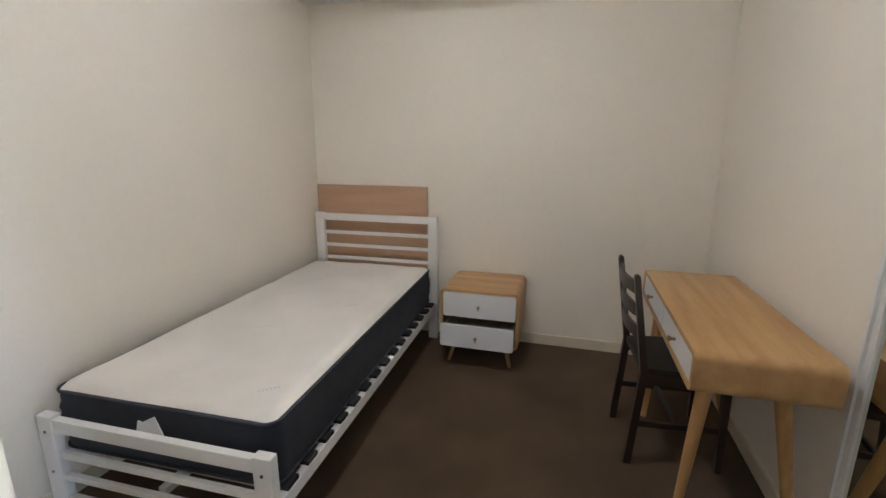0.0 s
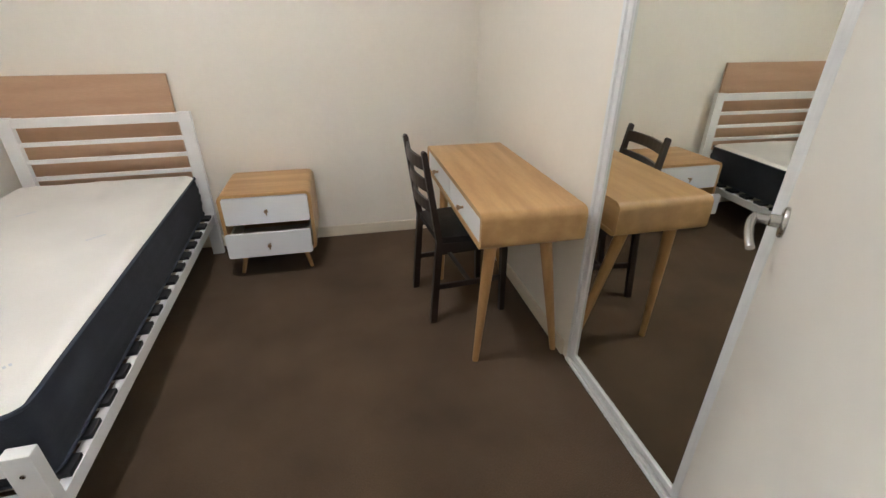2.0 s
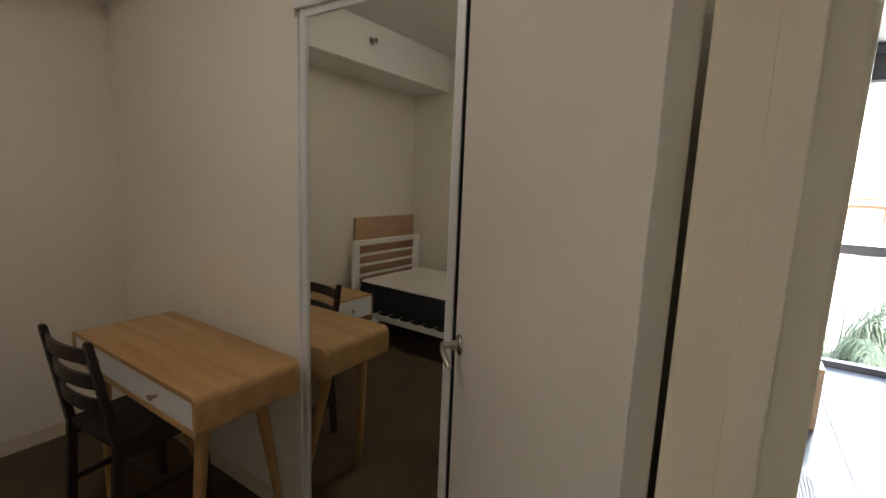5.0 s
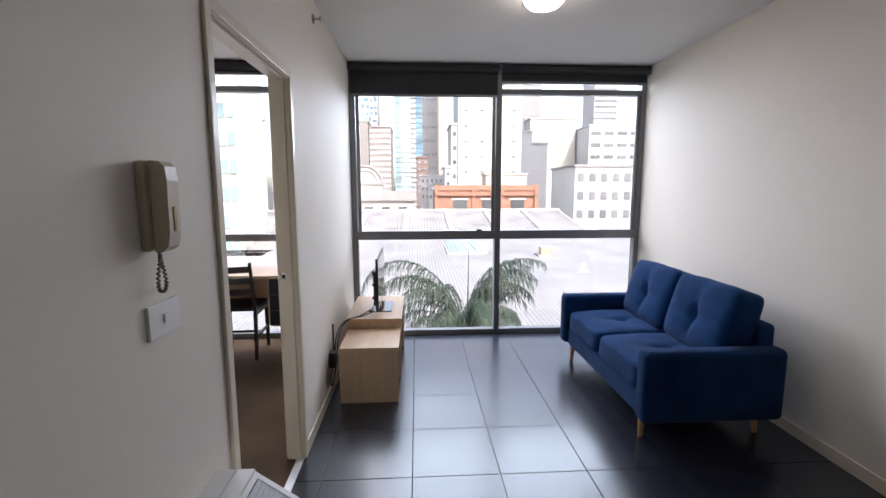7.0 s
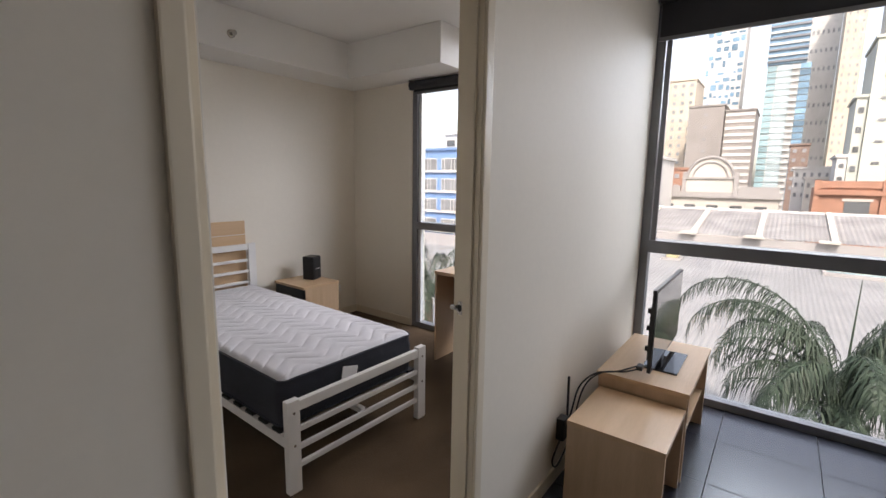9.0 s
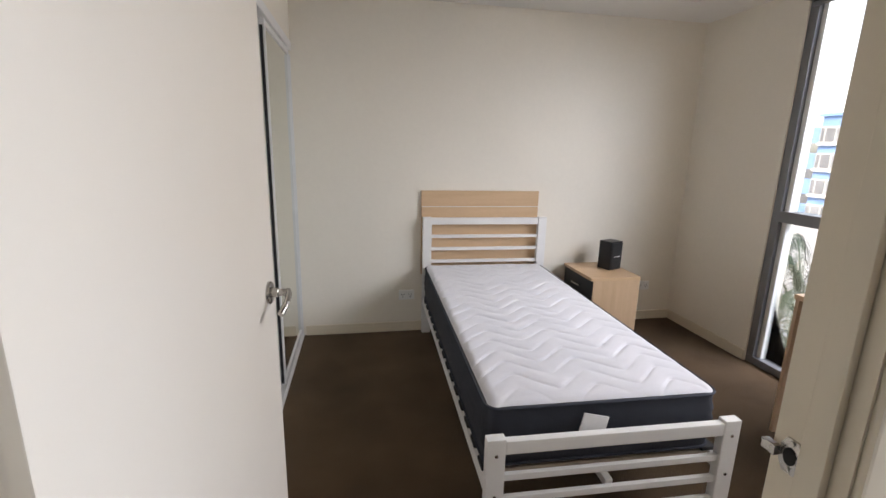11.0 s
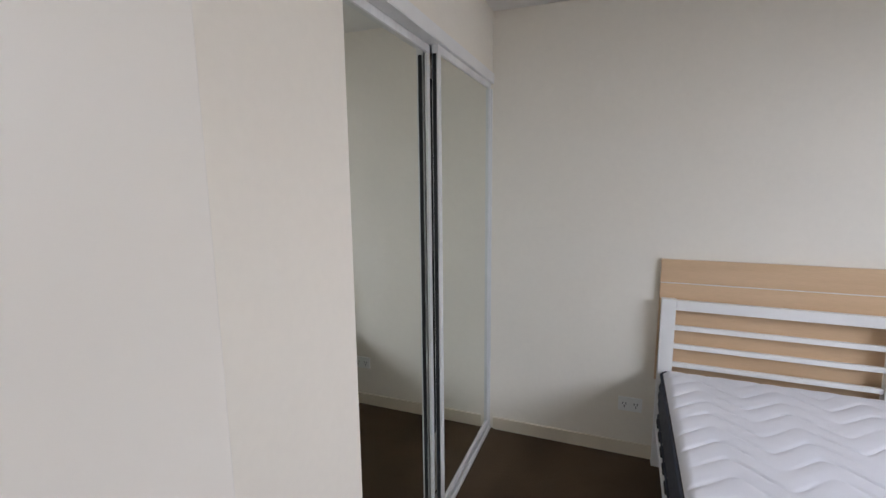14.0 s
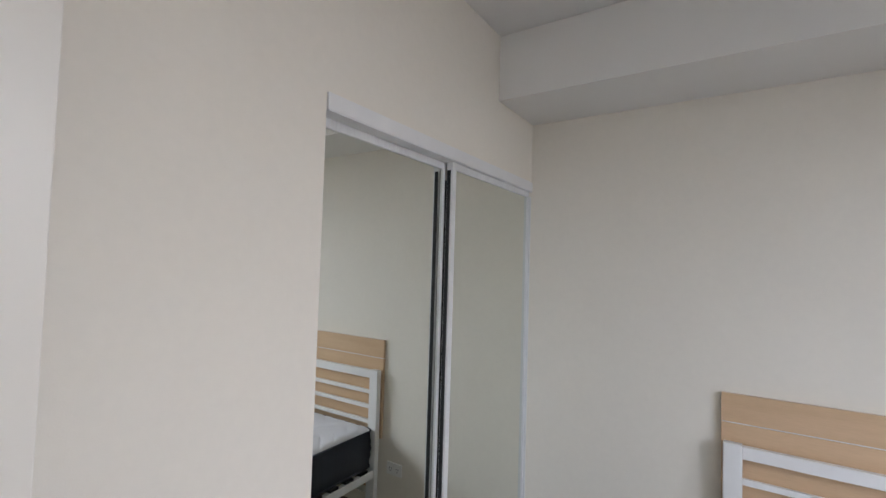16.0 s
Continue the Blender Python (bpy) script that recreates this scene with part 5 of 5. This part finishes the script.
for r_ in range(6):
    z = 16.6 - r_ * 2.4
    part("window_band", box(-0.10, 0.02, -5.2, 5.2, z, z + 1.45), WHITE_R, bb, "white painted window surround")
    part("sill", box(-0.28, 0.02, -5.25, 5.25, z - 0.22, z - 0.02), WHITE_R, bb)
    for c in range(3):
        y = -3.45 + c * 3.6
        part("pier", box(-0.13, 0.0, y + 1.48, y + 2.12, z, z + 1.45), BLUE_R, bb)
        for k in (-0.72, 0.72):
            part("window", box(-0.14, 0.0, y + k - 0.66, y + k + 0.66, z + 0.10, z + 1.36), MID_GLASS, bb)
            part("glazing_bar", box(-0.16, -0.13, y + k + 0.20, y + k + 0.27, z + 0.10, z + 1.36), WHITE_R, bb)
tower("white rooftop storey of the blue building", 49, 27, 35, 7.2, 8, WHITE_R, DARK_GLASS, 4, 1, (0.6, 0.4), z_from=5.4)
tower("white concrete parking structure decks", 60, 12.4, 18.0, 4.6, 14, WHITE_R, DARK_GLASS, 1, 4, (0.9, 0.45), z_from=-6, band=True)

# apartment block with brick panels between pale frames
ap = thing("building", pose(40, 19.3, -14), "cream apartment block with pinkish brick panels", "building", "city buildings")
part("wall", box(0, 14, -2.6, 2.6, 0, 23.2), CREAM, ap)
part("roof", box(-0.2, 14.2, -2.8, 2.8, 23.2, 23.7), CREAM, ap)
part("stair_tower", box(1.5, 8, -4.4, -2.6, 0, 26.5), CREAM, ap)
for r in range(8):
    part("brick_panel", box(-0.10, 0.02, -2.45, 2.45, 20.5 - r * 1.8, 21.9 - r * 1.8), PINK_BRICK, ap)
    for c in range(2):
        part("window", box(1.36, 1.52, -4.1 + c * 0.8, -3.5 + c * 0.8, 4.9 + r * 2.4, 6.1 + r * 2.4), TEAL_GLASS, ap)

# cream building with an arched parapet
ar = thing("building", pose(75, 7.4, -14), "cream heritage building with an arched parapet", "building", "city buildings")
part("wall", box(0, 9, -7.6, 7.6, 0, 14.2), CREAM, ar)
part("cornice", box(-0.4, 0.2, -7.8, 7.8, 13.6, 14.4), GREY_R, ar)
part("gable_wall", box(-0.3, 0.6, -2.9, 3.8, 14.2, 16.4), CREAM, ar)
part("arch", prism([(0.45 + 2.8 * math.cos(radians(k * 10)), 16.4 + 2.8 * math.sin(radians(k * 10))) for k in range(19)], -0.3, 0.5, "x"), CREAM, ar)
part("arch_moulding", tube([(-0.35, 0.45 + 2.8 * math.cos(radians(k * 10)), 16.4 + 2.8 * math.sin(radians(k * 10))) for k in range(19)], 0.2, 6, 1), GREY_R, ar)
part("arch_moulding", tube([(-0.35, 0.45 + 2.1 * math.cos(radians(k * 10)), 16.4 + 2.1 * math.sin(radians(k * 10))) for k in range(19)], 0.12, 6, 1), GREY_R, ar)
part("string_course", box(-0.5, 0.0, -3.0, 3.9, 16.2, 16.45), GREY_R, ar)
for y in (-2.7, 3.6):
    part("pilaster", box(-0.55, 0.0, y - 0.25, y + 0.25, 13.8, 17.2), GREY_R, ar)
for y in (-6.4, -4.2, 5.2):
    part("parapet_block", box(-0.2, 0.6, y - 1.1, y + 1.1, 14.2, 15.2), GREY_R, ar)
for c in range(5):
    part("window", box(-0.1, 0.1, -6.4 + c * 2.8, -5.0 + c * 2.8, 10.4, 12.6), DARK_GLASS, ar)

# red-brick warehouse
rb = thing("building", pose(62, -10.2, -14), "red brick warehouse with a stepped cornice", "building", "city buildings")
part("wall", box(0, 10, -7.0, 7.0, 0, 15.3), BRICKRED, rb)
part("cornice", box(-0.35, 0.2, -7.1, 7.1, 14.6, 15.0), BRICKRED, rb)
part("parapet", box(-0.15, 0.3, -7.1, 7.1, 15.3, 16.0), BRICKRED, rb)
for c in range(3):
    y = -4.3 + c * 4.0
    part("window", box(-0.06, 0.1, y - 0.95, y + 0.95, 12.4, 14.0), DARK_GLASS, rb)
    part("lintel", box(-0.12, 0.05, y - 1.15, y + 1.15, 14.0, 14.25), CREAM, rb)
for y in (-6.9, -2.2, 1.8, 6.9):
    part("pier", box(-0.25, 0.0, y - 0.25, y + 0.25, 0, 16.1), BRICKRED, rb)
pl = thing("plant_room", pose(64, -13.3, 2.0), "pale yellow plant room on the brick roof", "plant room")
part("housing", box(0, 4, -2.9, 2.9, 0, 1.5), SAND_R, pl)
part("cap", box(-0.15, 4.15, -3.1, 3.1, 1.5, 1.7), CREAM, pl)


# ---- palms ----
def frond(ob, rnd, az, lift, L, droop, leaf):
    """One feathered frond: a stalk that rises, bows over and hangs, with thin leaflets hanging from both sides."""
    bm = bmesh.new()
    spine, p, n_ = [], Vector((0.05 * math.cos(az), 0.05 * math.sin(az), 0.05)), 30
    twist = rnd.uniform(-0.25, 0.25)
    for k in range(n_ + 1):
        spine.append(p.copy())
        s_ = k / n_
        pitch = lift - (lift + droop) * s_ ** 1.9
        a_ = az + twist * s_ * s_
        p = p + Vector((math.cos(a_) * math.cos(pitch), math.sin(a_) * math.cos(pitch), math.sin(pitch))) * (L / n_)
    for k in range(n_):
        r_ = 0.020 * (1 - k / n_) + 0.004
        add_rod(bm, spine[k], spine[k + 1], r_, r_ * 0.95, 4)
    count = int(L * 33)
    for k in range(int(count * 0.16), count):
        t = k / count
        i = min(n_ - 1, int(t * n_))
        base = spine[i].lerp(spine[i + 1], t * n_ - i)
        d = (spine[i + 1] - spine[i]).normalized()
        side = d.cross(Vector((0, 0, 1)))
        if side.length < 0.15:
            side = Vector((-math.sin(az), math.cos(az), 0))
        side.normalize()
        ll = leaf * (0.35 + 0.65 * math.sin(math.pi * min(1, 0.15 + t * 0.80))) * rnd.uniform(0.7, 1.15)
        for s_ in (-1, 1):
            if rnd.random() < 0.10:
                continue
            out = (side * s_ * 0.75 + d * rnd.uniform(0.45, 0.8) + Vector((0, 0, rnd.uniform(-0.3, 0.35)))).normalized()
            fall = (out * rnd.uniform(0.15, 0.5) + Vector((rnd.uniform(-0.15, 0.15), rnd.uniform(-0.15, 0.15), -1.0))).normalized()
            a0 = base
            a1 = a0 + out * ll * 0.22
            a2 = a1 + (out * 0.35 + fall * 0.85).normalized() * ll * 0.33
            a3 = a2 + fall * ll * 0.45
            wv = d.cross(out).cross(out).normalized() * 0.0095
            v = [bm.verts.new(q) for q in (a0 - wv * 0.6, a0 + wv * 0.6, a1 + wv, a1 - wv, a2 + wv * 0.8, a2 - wv * 0.8, a3)]
            bm.faces.new((v[0], v[1], v[2], v[3])), bm.faces.new((v[3], v[2], v[4], v[5])), bm.faces.new((v[5], v[4], v[6]))
    part("frond", bm, LEAF, ob)


def palm(m, fronds, seed, label, height, leaf=0.62, spear=0.0):
    """fronds: rows of (compass angle, rise at the base, length, hang at the tip), in degrees and metres."""
    ob = thing("palm_tree", m, label, "palm tree", "palms")
    rnd = random.Random(seed)
    bm = bmesh.new()
    prev = None
    for k in range(13):
        z = -height + height * k / 12
        r_ = 0.17 - 0.05 * k / 12 + (0.012 if k % 2 else 0)
        ring = [bm.verts.new((r_ * math.cos(i * math.pi / 5), r_ * math.sin(i * math.pi / 5), z)) for i in range(10)]
        if prev:
            for i in range(10):
                bm.faces.new((prev[i], prev[(i + 1) % 10], ring[(i + 1) % 10], ring[i]))
        prev = ring
    part("trunk", bm, TRUNK, ob, "", True)
    for az, lift, L, droop in fronds:
        frond(ob, rnd, radians(az), radians(lift), L, radians(droop), leaf)
    if spear:
        part("spear_leaf", rod((0, 0, 0), (0.05, -0.04, spear), 0.028, 0.006, 6), LEAF, ob, "young unopened spear leaf")
    return ob


GREEN_PALM = "feathery palm with arching drooping green fronds outside the window"
palm(pose(11.6, -1.85, -2.45), [(70, 50, 1.9, 95), (135, 50, 1.9, 95), (180, 40, 1.7, 90), (225, 48, 1.8, 90), (-20, 50, 1.8, 90), (-75, 55, 1.9, 90), (93, 78, 4.4, 100), (108, 76, 3.9, 100), (80, 74, 3.6, 100), (125, 74, 3.3, 95), (145, 62, 2.6, 95), (60, 66, 3.0, 95), (98, 66, 2.8, 105), (115, 56, 2.4, 100), (82, 54, 2.4, 100), (185, 74, 2.9, 85), (215, 60, 2.4, 85), (20, 66, 2.8, 85), (-40, 70, 2.6, 85), (160, 36, 2.0, 90), (100, 34, 2.0, 90)], 3, GREEN_PALM, 11.7, 0.70, 2.4)
palm(pose(11.8, -1.8, -2.55), [(-70, 50, 1.7, 95), (-135, 50, 1.7, 95), (180, 44, 1.7, 90), (130, 50, 1.8, 90), (-92, 84, 3.5, 35), (-98, 87, 3.3, 60), (-75, 86, 3.2, 60), (-110, 83, 2.9, 70), (-95, 80, 2.6, 80), (-140, 74, 2.5, 85), (-50, 78, 2.6, 85), (-65, 86, 3.4, 50), (150, 74, 2.3, 80), (200, 66, 2.1, 85), (-90, 66, 2.1, 95), (40, 78, 2.3, 80), (-118, 87, 3.1, 55), (-108, 72, 2.2, 95), (-80, 78, 2.9, 75)], 11, GREEN_PALM, 11.7, 0.70)
palm(pose(12.0, 7.5, -2.1), [(27 * k, 40 + 37 * (k % 4) / 3, 2.6 + 0.9 * (k % 3) / 2, 75) for k in range(13)], 8, "feathery palm with drooping green fronds beside the bedroom window", 12.2)
palm(pose(11.6, -5.0, -3.6), [(33 * k, 35 + 40 * (k % 3) / 2, 1.9, 60) for k in range(11)], 5, "low palm with drooping green fronds below the window", 10.4)
palm(pose(10.6, -1.85, -3.3), [(41 * k, 45 + 30 * (k % 3) / 2, 1.5, 40) for k in range(9)], 21, "low palm with stiff pale green fronds below the window", 10.7, 0.5)

# ---- floor tiles, last ----
T = 0.465
tile_mesh = mesh_of("tile", box(0.0022, T - 0.0022, 0.0022, T - 0.0022, -0.008, 0.0, 0.0012), TILE)
i0 = int((BACK - 3.26) // T)
for i in range(i0, 5):
    for j in range(-6, 3):
        x, y = 3.2605 + i * T, -0.567 + j * T
        xa, xb, ya, yb = max(x, BACK), min(x + T, WIN + 0.01), max(y, SOUTH + 0.002), min(y + T, 0.035)
        if xb - xa < 0.02 or yb - ya < 0.02:
            continue
        if xb - xa > T - 0.001 and yb - ya > T - 0.001:
            o = new("tile", tile_mesh)
            o.location = (x, y, 0)
        else:
            o = new("tile", mesh_of("tile", box(0.0022, xb - xa - 0.0022, 0.0022, yb - ya - 0.0022, -0.008, 0.0, 0.0012), TILE))
            o.location = (xa, ya, 0)
        o.parent = floor
